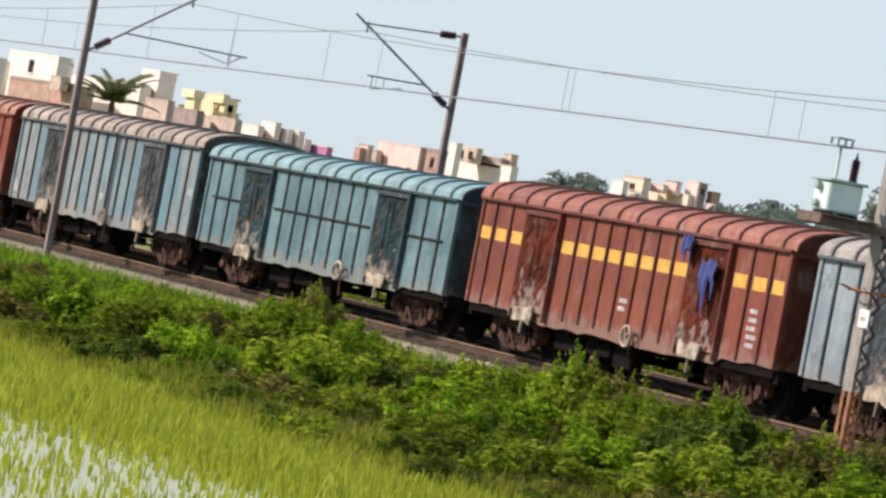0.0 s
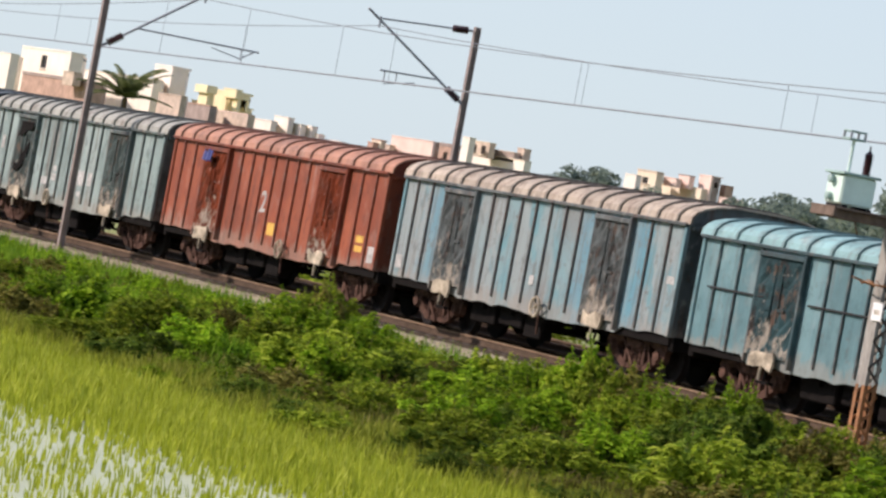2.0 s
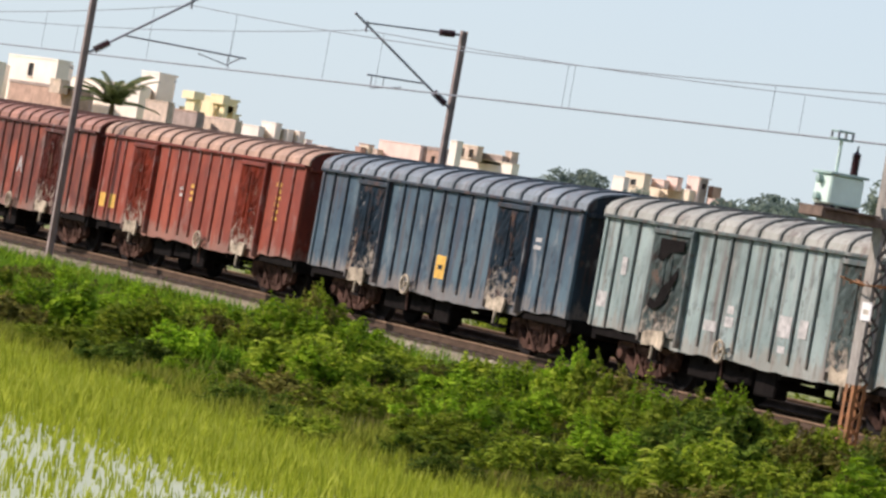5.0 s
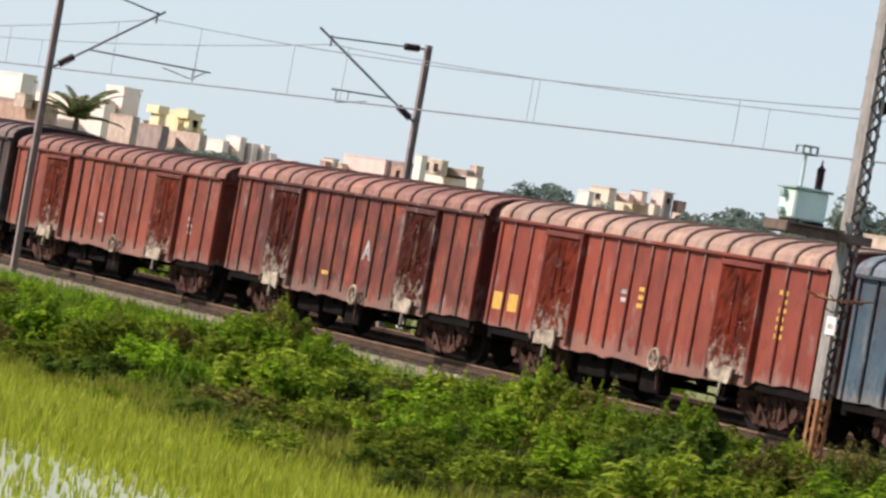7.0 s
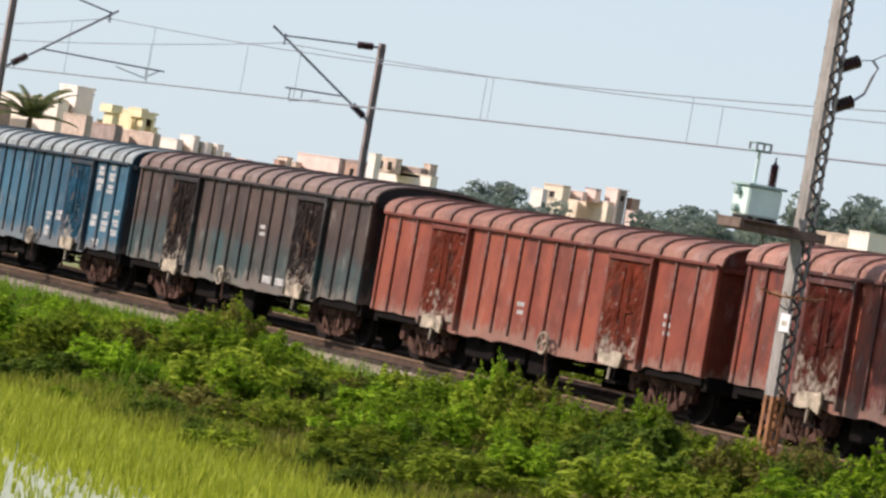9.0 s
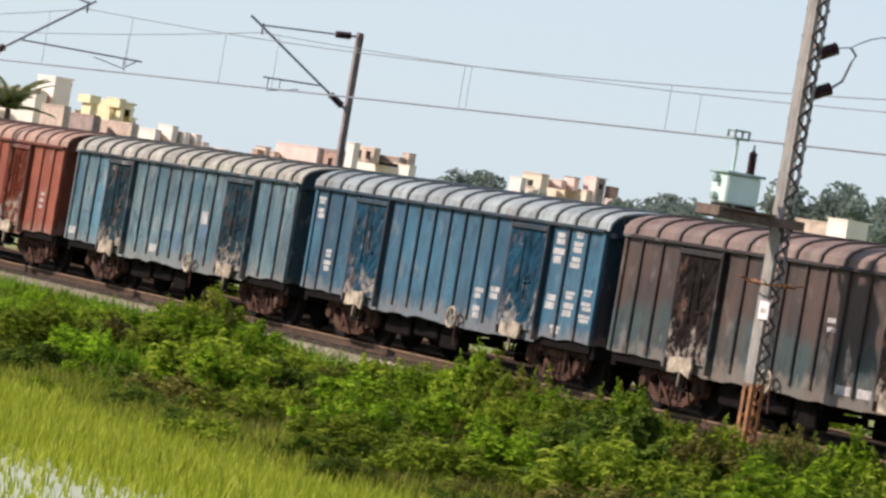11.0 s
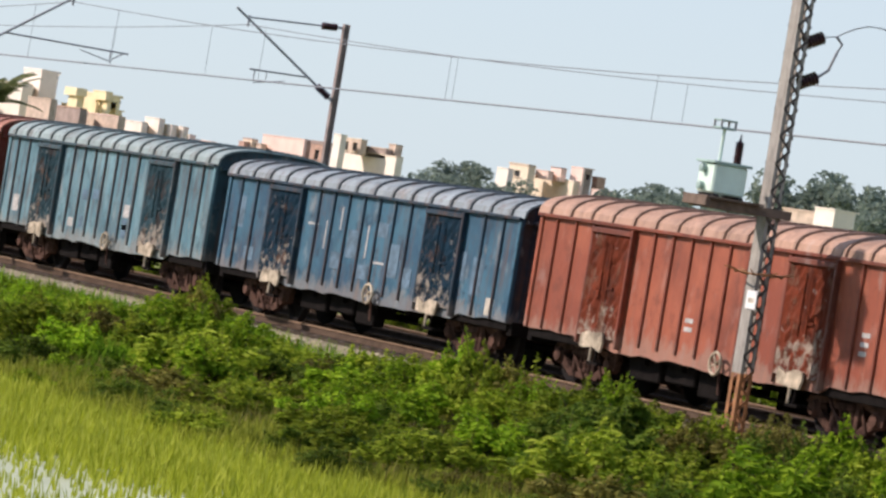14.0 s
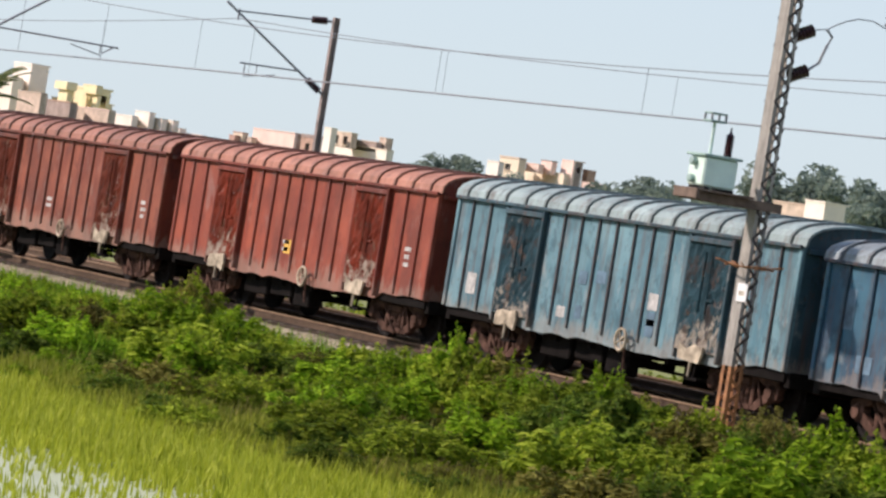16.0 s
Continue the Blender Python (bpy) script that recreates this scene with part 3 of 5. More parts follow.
            for sy in (-1, 1):
                ws.lathe((0, sy * 0.76, 0), (0, sy, 0), [(0, 0.40), (0.0, 0.53), (0.03, 0.535), (0.045, 0.505), (0.13, 0.495), (0.135, 0.42), (0.07, 0.38), (0.07, 0.16), (0.16, 0.12), (0.16, 0.02)], 24)
                for k in range(4):
                    a = k * math.pi / 2 + 0.4
                    ws.tube((0.28 * math.cos(a), sy * 0.82, 0.28 * math.sin(a)), (0.28 * math.cos(a), sy * 0.835, 0.28 * math.sin(a)), 0.05, None, 8)
            ws.tube((0, -1.0, 0), (0, 1.0, 0), 0.075)
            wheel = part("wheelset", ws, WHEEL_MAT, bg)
            wheel.location = (ax, 0, 0.5)
    return w


PAINTED = ("side_wall", "stiffener", "corner_post", "gutter", "door_frame", "door_leaf", "locking_bar", "end_wall", "end_post", "end_rail")
ROOFED = ("roof", "roof_rib")
# body colour, faded colour, roof colour, wear, label
LIVERY = [
    ((156, 174, 182), (172, 188, 192), (172, 166, 154), 0.6, "pale blue-grey covered goods wagon, weathered"),
    ((152, 76, 50), (162, 88, 62), (160, 92, 68), 0.5, "brown covered goods wagon with a broken yellow stripe"),
    ((104, 148, 154), (128, 168, 172), (138, 178, 178), 0.5, "teal covered goods wagon with a waist rail"),
    ((178, 188, 186), (118, 166, 174), (184, 168, 148), 0.8, "grey-blue covered goods wagon with a taupe roof"),
    ((172, 82, 48), (184, 98, 66), (182, 124, 98), 0.6, "orange-brown covered goods wagon with small stencils"),
    ((160, 182, 176), (178, 196, 190), (168, 168, 156), 0.9, "pale grey-green covered goods wagon, patched and peeling"),
    ((66, 94, 122), (98, 122, 142), (128, 140, 146), 0.8, "slate-blue covered goods wagon with a yellow plate"),
    ((168, 68, 44), (182, 86, 60), (196, 158, 132), 0.5, "red covered goods wagon with yellow stencils"),
    ((118, 48, 34), (176, 84, 58), (170, 114, 94), 1.15, "dark red covered goods wagon with mottled rust"),
    ((164, 74, 50), (180, 92, 66), (146, 92, 72), 0.5, "red covered goods wagon with a dark roof"),
    ((72, 58, 52), (94, 74, 62), (140, 116, 102), 0.6, "dark brown covered goods wagon, old green paint below"),
    ((42, 98, 132), (62, 120, 152), (160, 170, 166), 0.6, "bright blue covered goods wagon with white stencils"),
    ((80, 126, 150), (124, 152, 164), (180, 176, 158), 1.0, "grey-blue covered goods wagon, stained and pale"),
    ((170, 84, 58), (184, 102, 76), (186, 146, 122), 0.5, "terracotta covered goods wagon with dark doors"),
    ((40, 94, 132), (66, 118, 150), (142, 154, 158), 0.8, "deep blue covered goods wagon with pale repairs"),
    ((92, 142, 158), (126, 168, 178), (152, 170, 168), 0.8, "pale teal covered goods wagon with rust at the doors"),
    ((168, 72, 50), (182, 90, 66), (176, 112, 90), 0.5, "red covered goods wagon with a red roof"),
    ((150, 72, 52), (172, 96, 74), (162, 102, 82), 0.6, "dusty red covered goods wagon, the last in sight"),
]


def mark(w, x, z, wd, ht, mat, name="stencil_mark", sy=-1, lift=0.0):
    y = sorted((sy * (SIDE + 0.001 + lift), sy * (SIDE + 0.006 + lift)))
    return part(name, Shape().box(x - wd / 2, x + wd / 2, *y, z - ht / 2, z + ht / 2), mat, w)


def figure(w, text, x, z, size):
    """A stencilled character on the near side."""
    cu = bpy.data.curves.new("stencil_figure", "FONT")
    cu.body, cu.size, cu.extrude, cu.align_x, cu.offset = text, size, 0.003, "CENTER", 0.014
    tmp = bpy.data.objects.new("stencil_figure", cu)
    me = bpy.data.meshes.new_from_object(tmp)
    bpy.data.objects.remove(tmp)
    me.materials.clear()
    me.materials.append(STENCIL_MAT)
    me.transform(Matrix.Translation((x, -SIDE - 0.006, z)) @ pose(0, 0, 0, 90, 0, 0))
    return part("stencil_figure", me, None, w)


def lines_of_bars(w, x, z, rows, wd, mat, rnd):
    for r in range(rows):
        mark(w, x + rnd.uniform(-0.04, 0.04), z - r * 0.16, wd * rnd.uniform(0.7, 1.0), 0.085, mat)


WAGONS = []


def build_train():
    first = build_wagon()
    obs = [first] + [copy_thing(first, pose(0, 0, 0)) for _ in LIVERY[1:]]
    for k, (w, (col, fade, roof, worn, label)) in enumerate(zip(obs, LIVERY)):
        tagged(w, label)
        low = dim(srgb(64, 100, 98), 0.62) if k == 10 else None
        if col[0] > 1.5 * col[2]:
            col, fade = [(c[0] * 0.99, c[1] * 0.96, c[2] * 0.87) for c in (col, fade)]
            roof = tuple(c * 0.8 + d * 0.2 for c, d in zip(roof, (186, 150, 122)))
        elif col[2] > 1.4 * col[0] and col[2] > 1.18 * col[1]:
            col, fade = [(c[0] * 0.98, c[1] * 1.01, c[2] * 0.95) for c in (col, fade)]
        coat, worn_coat = dim(srgb(*col), 0.60), dim(srgb(*fade), 0.68)
        body = paint("wagon paint", coat, worn_coat, worn=worn, shift=k * 17.3, second=low, fade_at=(0.56, 0.62) if k == 3 else (0.44, 0.58), stains={3: (-4.8, 2.6, 4.9), 12: (-5.0,)}.get(k, ()))
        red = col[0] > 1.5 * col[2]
        # Darker coat for stiffeners, frames and ends: grime with shade put into it.
        ribs = paint("shaded stiffener and end paint", dim(coat, 0.62 if red else 0.26), dim(coat, 0.9 if red else 0.5), worn=worn + 0.2, shift=k * 17.3 + 3, second=low and dim(low, 0.6))
        door = door_paint("door paint", coat, k * 17.3 + 5, 0.40 if red else 0.5 if k == 11 else 0.20)
        top = paint("roof paint", dim(srgb(*roof), 0.78), dim(srgb(*roof), 0.95), worn=worn * 0.6 + 0.35, shift=k * 17.3 + 9)
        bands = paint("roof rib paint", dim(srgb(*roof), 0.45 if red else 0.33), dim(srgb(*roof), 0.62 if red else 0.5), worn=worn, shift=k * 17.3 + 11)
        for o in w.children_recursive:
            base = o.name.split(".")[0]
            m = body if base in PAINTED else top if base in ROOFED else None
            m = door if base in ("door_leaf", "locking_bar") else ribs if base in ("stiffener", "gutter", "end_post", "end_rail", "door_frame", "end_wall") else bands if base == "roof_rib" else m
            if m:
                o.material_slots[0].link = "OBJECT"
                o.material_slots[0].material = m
        rnd = random.Random(k + 3)
        if k in LONG:
            # longer wagons of a lower build
            for o in w.children:
                base = o.name.split(".")[0]
                if base in PAINTED + ROOFED + ("flap_plate",):
                    o.scale.z, o.location.z = 0.94, 0.035
                if base in ("stiffener", "corner_post", "bogie"):
                    o.location.x *= LONGER
                else:
                    o.scale.x = LONGER
        # the hand brake sits at a different bay on some wagons
        for o in w.children:
            if o.name.startswith("brake_wheel") or o.name.startswith("brake_rod"):
                o.location.x = {5: -1.9, 6: -1.9, 4: 0.5, 2: 0.8, 12: 0.6, 10: -1.5}.get(k, 0.1)
        dress(w, k, rnd)
        WAGONS.append(w)


def dress(w, k, rnd):
    """Stripes, plates and stencils of each wagon."""
    xs = [(a + b) / 2 for a, b in zip((-6.7,) + RIBS, RIBS + (6.7,)) if b - a < 1.0]
    if k == 1:
        for x in xs + [-4.85, -2.45, 2.45, 4.85]:
            mark(w, x, 2.42, 0.50, 0.26, YELLOW_MAT, "yellow_panel")
        lines_of_bars(w, 5.6, 1.9, 5, 0.4, STENCIL_MAT, rnd)
        lines_of_bars(w, 0.35, 1.6, 2, 0.4, STENCIL_MAT, rnd)
        tarp(w, 3.95, 2.45, 1.0, 0.075), tarp(w, 2.95, 2.85, 0.35, 0.05)
    if k == 2:
        for a, b in ((-6.7, -4.5), (-2.8, 2.8), (4.5, 6.7)):
            part("waist_rail", Shape().slab(a, b, -SIDE - 0.056, -SIDE, 2.02, 2.06, 0.008), DARK_MAT, w)
    if k == 4:
        figure(w, "2", -0.35, 1.72, 0.70)
        mark(w, 0.36, 1.35, 0.42, 0.30, YELLOW_MAT, "yellow_panel"), mark(w, 5.6, 1.55, 0.42, 0.16, YELLOW_MAT, "yellow_panel"), mark(w, 5.6, 1.33, 0.42, 0.14, YELLOW_MAT, "yellow_panel")
        mark(w, 6.35, 1.25, 0.38, 0.36, STENCIL_MAT)
        tarp(w, -3.85, 2.70, 0.06, 0.07)
    if k == 6:
        mark(w, 0.36, 1.45, 0.5, 0.5, YELLOW_MAT, "yellow_panel"), mark(w, 0.36, 1.45, 0.22, 0.10, DARK_MAT, lift=0.006)
        lines_of_bars(w, 4.85, 2.4, 2, 0.35, STENCIL_MAT, rnd)
    if k == 7:
        for x, z in ((-6.3, 1.45), (-5.6, 1.45)):
            mark(w, x, z, 0.42, 0.36, YELLOW_MAT, "yellow_panel")
        lines_of_bars(w, -0.9, 2.1, 2, 0.3, STENCIL_MAT, rnd), lines_of_bars(w, -0.2, 2.2, 3, 0.3, YELLOW_MAT, rnd)
        lines_of_bars(w, 5.2, 2.6, 6, 0.32, YELLOW_MAT, rnd)
    if k == 8:
        figure(w, "A", 1.05, 1.75, 0.6)
        lines_of_bars(w, -1.0, 1.3, 1, 0.4, YELLOW_MAT, rnd)
    if k in (9, 13, 16, 17):
        lines_of_bars(w, -0.4, 1.6, 2, 0.35, STENCIL_MAT, rnd), lines_of_bars(w, 5.6, 1.9, 3, 0.3, STENCIL_MAT, rnd)
    if k == 16:
        mark(w, -0.3, 1.5, 0.35, 0.3, YELLOW_MAT, "yellow_panel")
    if k == 10:
        lines_of_bars(w, 1.05, 2.2, 2, 0.3, STENCIL_MAT, rnd), mark(w, 1.75, 1.05, 0.5, 0.16, STENCIL_MAT), mark(w, 2.45, 1.05, 0.45, 0.16, STENCIL_MAT)
    if k == 11:
        for x, z, wd, ht in ((4.85, 2.86, 0.42, 0.24), (4.85, 2.52, 0.46, 0.32), (5.6, 2.98, 0.36, 0.14), (5.6, 2.74, 0.42, 0.22), (5.6, 2.44, 0.46, 0.22), (4.85, 1.62, 0.44, 0.30), (5.6, 1.80, 0.40, 0.16), (5.6, 1.52, 0.44, 0.28), (6.3, 1.90, 0.44, 0.14),
                             (6.3, 1.64, 0.48, 0.18), (6.3, 1.40, 0.48, 0.16), (5.2, 1.10, 0.46, 0.16), (-6.35, 2.86, 0.40, 0.16), (-6.35, 2.58, 0.44, 0.22), (-5.6, 1.75, 0.36, 0.18), (-5.6, 1.48, 0.40, 0.24), (1.75, 1.52, 0.40, 0.22), (1.75, 1.14, 0.42, 0.26), (2.45, 1.58, 0.44, 0.26)):
            mark(w, x, z + ht * 0.27, wd * rnd.uniform(0.7, 1.0), ht * 0.40, STENCIL_MAT)
            mark(w, x + wd * rnd.uniform(-0.1, 0.1), z - ht * 0.25, wd * rnd.uniform(0.6, 0.9), ht * 0.46, STENCIL_MAT)
    if k == 14:
        for x, z, wd, ht in ((-6.35, 2.2, 0.4, 0.7), (-2.45, 2.2, 0.5, 0.05), (-1.75, 2.0, 0.06, 0.6), (0.35, 2.0, 0.06, 0.7), (1.05, 2.3, 0.5, 0.30), (1.05, 1.6, 0.5, 0.05), (-1.05, 2.4, 0.06, 0.5), (4.85, 1.85, 0.42, 0.6), (5.6, 1.7, 0.42, 0.75)):
            mark(w, x, z, wd, ht, CHALK_MAT if ht > 0.2 and wd > 0.2 else STENCIL_MAT)
        for x, z, wd, ht in ((-1.05, 1.5, 0.5, 0.35), (-0.35, 1.9, 0.5, 0.6), (0.35, 1.35, 0.5, 0.3), (1.75, 1.7, 0.5, 0.7), (2.45, 1.4, 0.5, 0.4), (-5.6, 1.3, 0.5, 0.3)):
            mark(w, x, z, wd, ht, CHALK_MAT, lift=0.006)
        mark(w, 6.35, 1.15, 0.34, 0.34, CREAM_MAT)
    if k == 5:
        # The shade inside the torn door openings is laid on as dark plates.
        tear = [(-4.15, 1.70), (-3.95, 1.62), (-3.75, 1.92), (-3.45, 2.10), (-3.20, 2.34), (-3.18, 2.16), (-3.40, 1.86), (-3.62, 1.58), (-3.98, 1.46), (-4.22, 1.52)]
        part("torn_sheet", Shape().prism(tear, -SIDE - 0.105, -SIDE - 0.095), STEEL_DARK, w, "dark plate for the shade in a tear across the door")
        part("torn_sheet", Shape().prism([(-4.1, 2.86), (-3.1, 2.86), (-3.1, 2.66), (-3.6, 2.60), (-3.9, 2.42), (-4.1, 2.46)], -SIDE - 0.105, -SIDE - 0.095), STEEL_DARK, w, "dark plate for the shade in the gap at the door top")
    if k in (5, 12, 15):
        for i in range(8):
            mark(w, rnd.choice(xs), rnd.uniform(1.1, 2.2), rnd.uniform(0.2, 0.5), rnd.uniform(0.12, 0.5), CHALK_MAT if rnd.random() < 0.6 and k != 5 else STENCIL_MAT, lift=0.004 * (i % 3))
    if k in (3, 0):
        for i in range(3):
            mark(w, rnd.choice(xs), rnd.uniform(1.1, 2.2), rnd.uniform(0.2, 0.4), rnd.uniform(0.1, 0.3), STENCIL_MAT, lift=0.006 * i)


def tarp(w, x, z, fall=1.0, wide=0.17):
    """Torn blue sheet hanging over the door."""
    rnd = random.Random(7)
    front, back, n = [], [], 9
    for i in range(n):
        u = x + (i - 4) * wide
        y = -SIDE - 0.20 - rnd.uniform(0, 0.05)
        drop = rnd.uniform(0.1, 0.85) * fall
        front += [(u, y, z + 0.25 + rnd.uniform(-0.06, 0.06)), (u + rnd.uniform(-0.04, 0.04), y - 0.03, z - drop * 0.4), (u, y, z - drop)]
    back = [(a, b + 0.012, c) for a, b, c in front]
    m = len(front)
    quads = [(3 * i + j, 3 * i + j + 1, 3 * i + j + 4, 3 * i + j + 3) for i in range(n - 1) for j in (0, 1)]
    s = Shape().faces(front + back, quads + [tuple(q + m for q in f[::-1]) for f in quads])
    part("torn_sheet", s, TARP_MAT, w, "torn blue plastic sheet")


# ---- ground and railway ----
PROFILE = [(-400, -1.5), (-60, -1.5), (-14.1, -1.5), (-13.5, -1.36), (-12.6, -1.28), (-11.6, -1.36), (-5.2, -0.72), (-3.6, -0.62), (-3.3, -0.58), (-2.5, -0.34), (-1.9, -0.26),
           (0, -0.28), (2.3, -0.3), (4.7, -0.28), (6.6, -0.26), (8.0, -0.6), (10.0, -0.75), (14.0, -1.5), (60, -1.5), (400, -1.2), (2500, -1.0)]


def ground_z(y):
    for (a, za), (b, zb) in zip(PROFILE[:-1], PROFILE[1:]):
        if a <= y <= b:
            return za + (zb - za) * (y - a) / (b - a)
    return -1.5


def build_ground():
    xs = [-2600, -1200, -600, -300] + [-150 + 0.8 * k for k in range(163)] + [40, 200, 600]
    ys = [p[0] for p in PROFILE[:3]] + [-14.1 + 0.35 * k for k in range(1, 66)] + [10, 14, 30, 60, 140, 400, 2500]
    v, f = [], []
    for x in xs:
        for y in ys:
            near = -13.7 < y < -3.6 and -150 < x < -20
            v.append((x, y, ground_z(y) + (0.10 * noise.noise((x * 0.5, y * 0.5, 0)) + 0.05 * noise.noise((x * 1.7, y * 1.7, 3)) if near else 0)))
    n = len(ys)
    for i in range(len(xs) - 1):
        f += [(i * n + k, (i + 1) * n + k, (i + 1) * n + k + 1, i * n + k + 1) for k in range(n - 1)]
    tagged(new("ground", Shape().faces(v, f).mesh("ground", GROUND_MAT)), "flat green farmland with a low grassy railway bank", "ground", kind="structure")
    pool = [(-90, -40), (-30, -40), (-30, -14.1), (-46, -14.2), (-90, -14.4)]
    tagged(new("water", Shape().faces([(x, y, -1.48) for x, y in pool], [tuple(range(len(pool)))]).mesh("water", WATER_MAT)), "shallow bright water standing in the rice field", "water", kind="structure")


def bar_mesh(name, outline, x0, x1, mat):
    n = len(outline)
    v = [(x, y, z) for x in (x0, x1) for y, z in outline]
    return Shape().faces(v, [tuple(range(n)), tuple(range(2 * n - 1, n - 1, -1))] + [(k, n + k, n + (k + 1) % n, (k + 1) % n) for k in range(n)]).mesh(name, mat)


RAIL_WEB = [(-0.075, -0.172), (0.075, -0.172), (0.075, -0.160), (0.012, -0.145), (0.010, -0.040), (-0.010, -0.040), (-0.012, -0.145), (-0.075, -0.160)]
RAIL_HEAD = [(0.010, -0.045), (0.036, -0.035), (0.036, -0.006), (0.028, 0.0), (-0.028, 0.0), (-0.036, -0.006), (-0.036, -0.035), (-0.010, -0.045)]


def build_tracks():
    me, head = bar_mesh("rail", RAIL_WEB, -900, 120, WEB_MAT), bar_mesh("rail_head", RAIL_HEAD, -900, 120, RAIL_MAT)
    sl = Shape().slab(-0.125, 0.125, -1.37, 1.37, -0.38, -0.175, 0.03).mesh("sleeper", SLEEPER_MAT)
    for y in (0.0, 4.72):
        t = tagged(new("railway_track"), "rusty rails on concrete sleepers in grey ballast", "railway track", "tracks", "structure")
        t.location.y = y
        for r in (-0.874, 0.874):
            web = part("rail", me, None, t)
            web.location.y = r
            part("rail_head", head, None, web)
        for k in range(110 if y == 0 else 60):
            part("sleeper", sl, None, t).location.x = -116 + 0.65 * k
    rnd = random.Random(5)
    st = Shape()
    for _ in range(9000):
        x, y = rnd.uniform(-112, -46), -3.5 + 1.75 * rnd.random() ** 0.8
        r = rnd.uniform(0.022, 0.05)
        z = ground_z(y) + r * 0.4
        q = Euler((rnd.uniform(0, 6), rnd.uniform(0, 6), rnd.uniform(0, 6))).to_matrix()
        pts = [Vector((x, y, z)) + q @ Vector(p) * r for p in ((1, 0, 0.1), (0, 1.1, 0), (-0.9, 0.1, 0), (0, -1, 0.1), (0.1, 0, 0.8), (0, 0.1, -0.9))]
        st.faces(pts, [(0, 1, 4), (1, 2, 4), (2, 3, 4), (3, 0, 4), (1, 0, 5), (2, 1, 5), (3, 2, 5), (0, 3, 5)])
    tagged(new("ballast", st.mesh("ballast", BALLAST_MAT)), "loose grey ballast stones along the track shoulder", "ballast", kind="stuff")
    def strip(profile):
        s = Shape()
        for a, b in zip(profile[:-1], profile[1:]):
            s.faces([(-900, a[0], a[1]), (120, a[0], a[1]), (120, b[0], b[1]), (-900, b[0], b[1])], [(0, 1, 2, 3)])
        return s

    tagged(new("track_bed", strip([(-1.9, -0.225), (-1.5, -0.19), (6.2, -0.19), (7.0, -0.30), (8.2, -0.63)]).mesh("track_bed", BED_MAT)), "rust-stained ballast bed under both tracks", "track bed", kind="structure")
    tagged(new("ballast_shoulder", strip([(-3.6, -0.63), (-2.3, -0.30), (-1.9, -0.225)]).mesh("ballast_shoulder", SHOULDER_MAT)), "pale dusty ballast shoulder beside the track", "ballast", kind="structure")


# ---- masts and wires ----
def insulator(parent, a, b, r=0.105):
    a, b = Vector(a), Vector(b)
    n, ln = 6, (b - a).length
    prof = [(0, 0.035)]
    for k in range(n):
        h = ln * (k + 0.5) / n
        prof += [(h - ln * 0.06, 0.04), (h - ln * 0.03, r), (h + ln * 0.02, r * 0.95), (h + ln * 0.05, 0.04)]
    return part("insulator", Shape().lathe(a, b - a, prof + [(ln, 0.035)], 10), INSUL_MAT, parent, "brown ribbed porcelain insulator")


def beam_mast(x, y, top, side):
    """A broad-flange mast with a cantilever; side: +1 when the bracket reaches towards +y."""
    m = thing("catenary_mast", "weathered steel catenary mast with a tubular bracket", "catenary mast", "masts", (x, y, 0))
    z0 = ground_z(y) - 0.3
    s = Shape().slab(-0.075, 0.075, -0.08, -0.066, z0, top, 0.003).slab(-0.075, 0.075, 0.066, 0.08, z0, top, 0.003).slab(-0.008, 0.008, -0.066, 0.066, z0, top, 0.003)
    part("post", s, MAST_MAT, m)
    part("foundation", Shape().slab(-0.35, 0.35, -0.35, 0.35, z0, z0 + 0.35, 0.03), SLEEPER_MAT, m)
    reach = (2.70 if side > 0 else 2.82) * side
    low = 5.30 if side > 0 else 5.555
    foot, cat = Vector((0, 0.12 * side, 5.12)), Vector((0, reach, 6.92 if side > 0 else 7.17))
    if side < 0:
        foot = Vector((0, 0.06 * side, 5.42))
    d = (cat - foot).normalized()
    insulator(m, foot + d * 0.15, foot + d * 0.62)
    br = Shape().tube(foot, foot + d * 0.16, 0.04).tube(foot + d * 0.6, cat + d * (0.25 if side > 0 else 0.46), 0.034)
    part("bracket_tube", br, TUBE_MAT, m)
    tie = Vector((0, 0.12 * side, top - 0.12))
    end = cat + d * 0.08
    e = (end - tie).normalized()
    insulator(m, tie + e * 0.15, tie + e * 0.6)
    part("stay_tube", Shape().tube(tie, tie + e * 0.16, 0.035).tube(tie + e * 0.58, end, 0.024), TUBE_MAT, m)
    mid = foot + d * (1.05 if side > 0 else 0.95)
    reg = Vector((0.0, reach + (1.75 if side > 0 else -0.25) * side, mid.z + (0.0 if side > 0 else -0.05)))
    part("register_tube", Shape().tube(mid, reg, 0.024).tube(reg - Vector((0, 0.5 * side, 0)), reg - Vector((0, 0.5 * side, 0.22)), 0.014), TUBE_MAT, m)
    arm = Vector((0, reach + (1.3 if side > 0 else -0.4) * side, low + (0.18 if side > 0 else 0.02)))
    part("steady_arm", Shape().tube(reg - Vector((0, 0.15 * side, 0.02)), arm + Vector((0, 0, 0.03)), 0.018).tube(arm + Vector((0, 0, -0.03)), arm + Vector((0, -0.9 * side, 0.14)), 0.014), TUBE_MAT, m)
    part("drop_clip", Shape().tube(cat + Vector((0, 0, 0.1)), cat - Vector((0, 0, 0.2)), 0.03), TUBE_MAT, m)
    return m


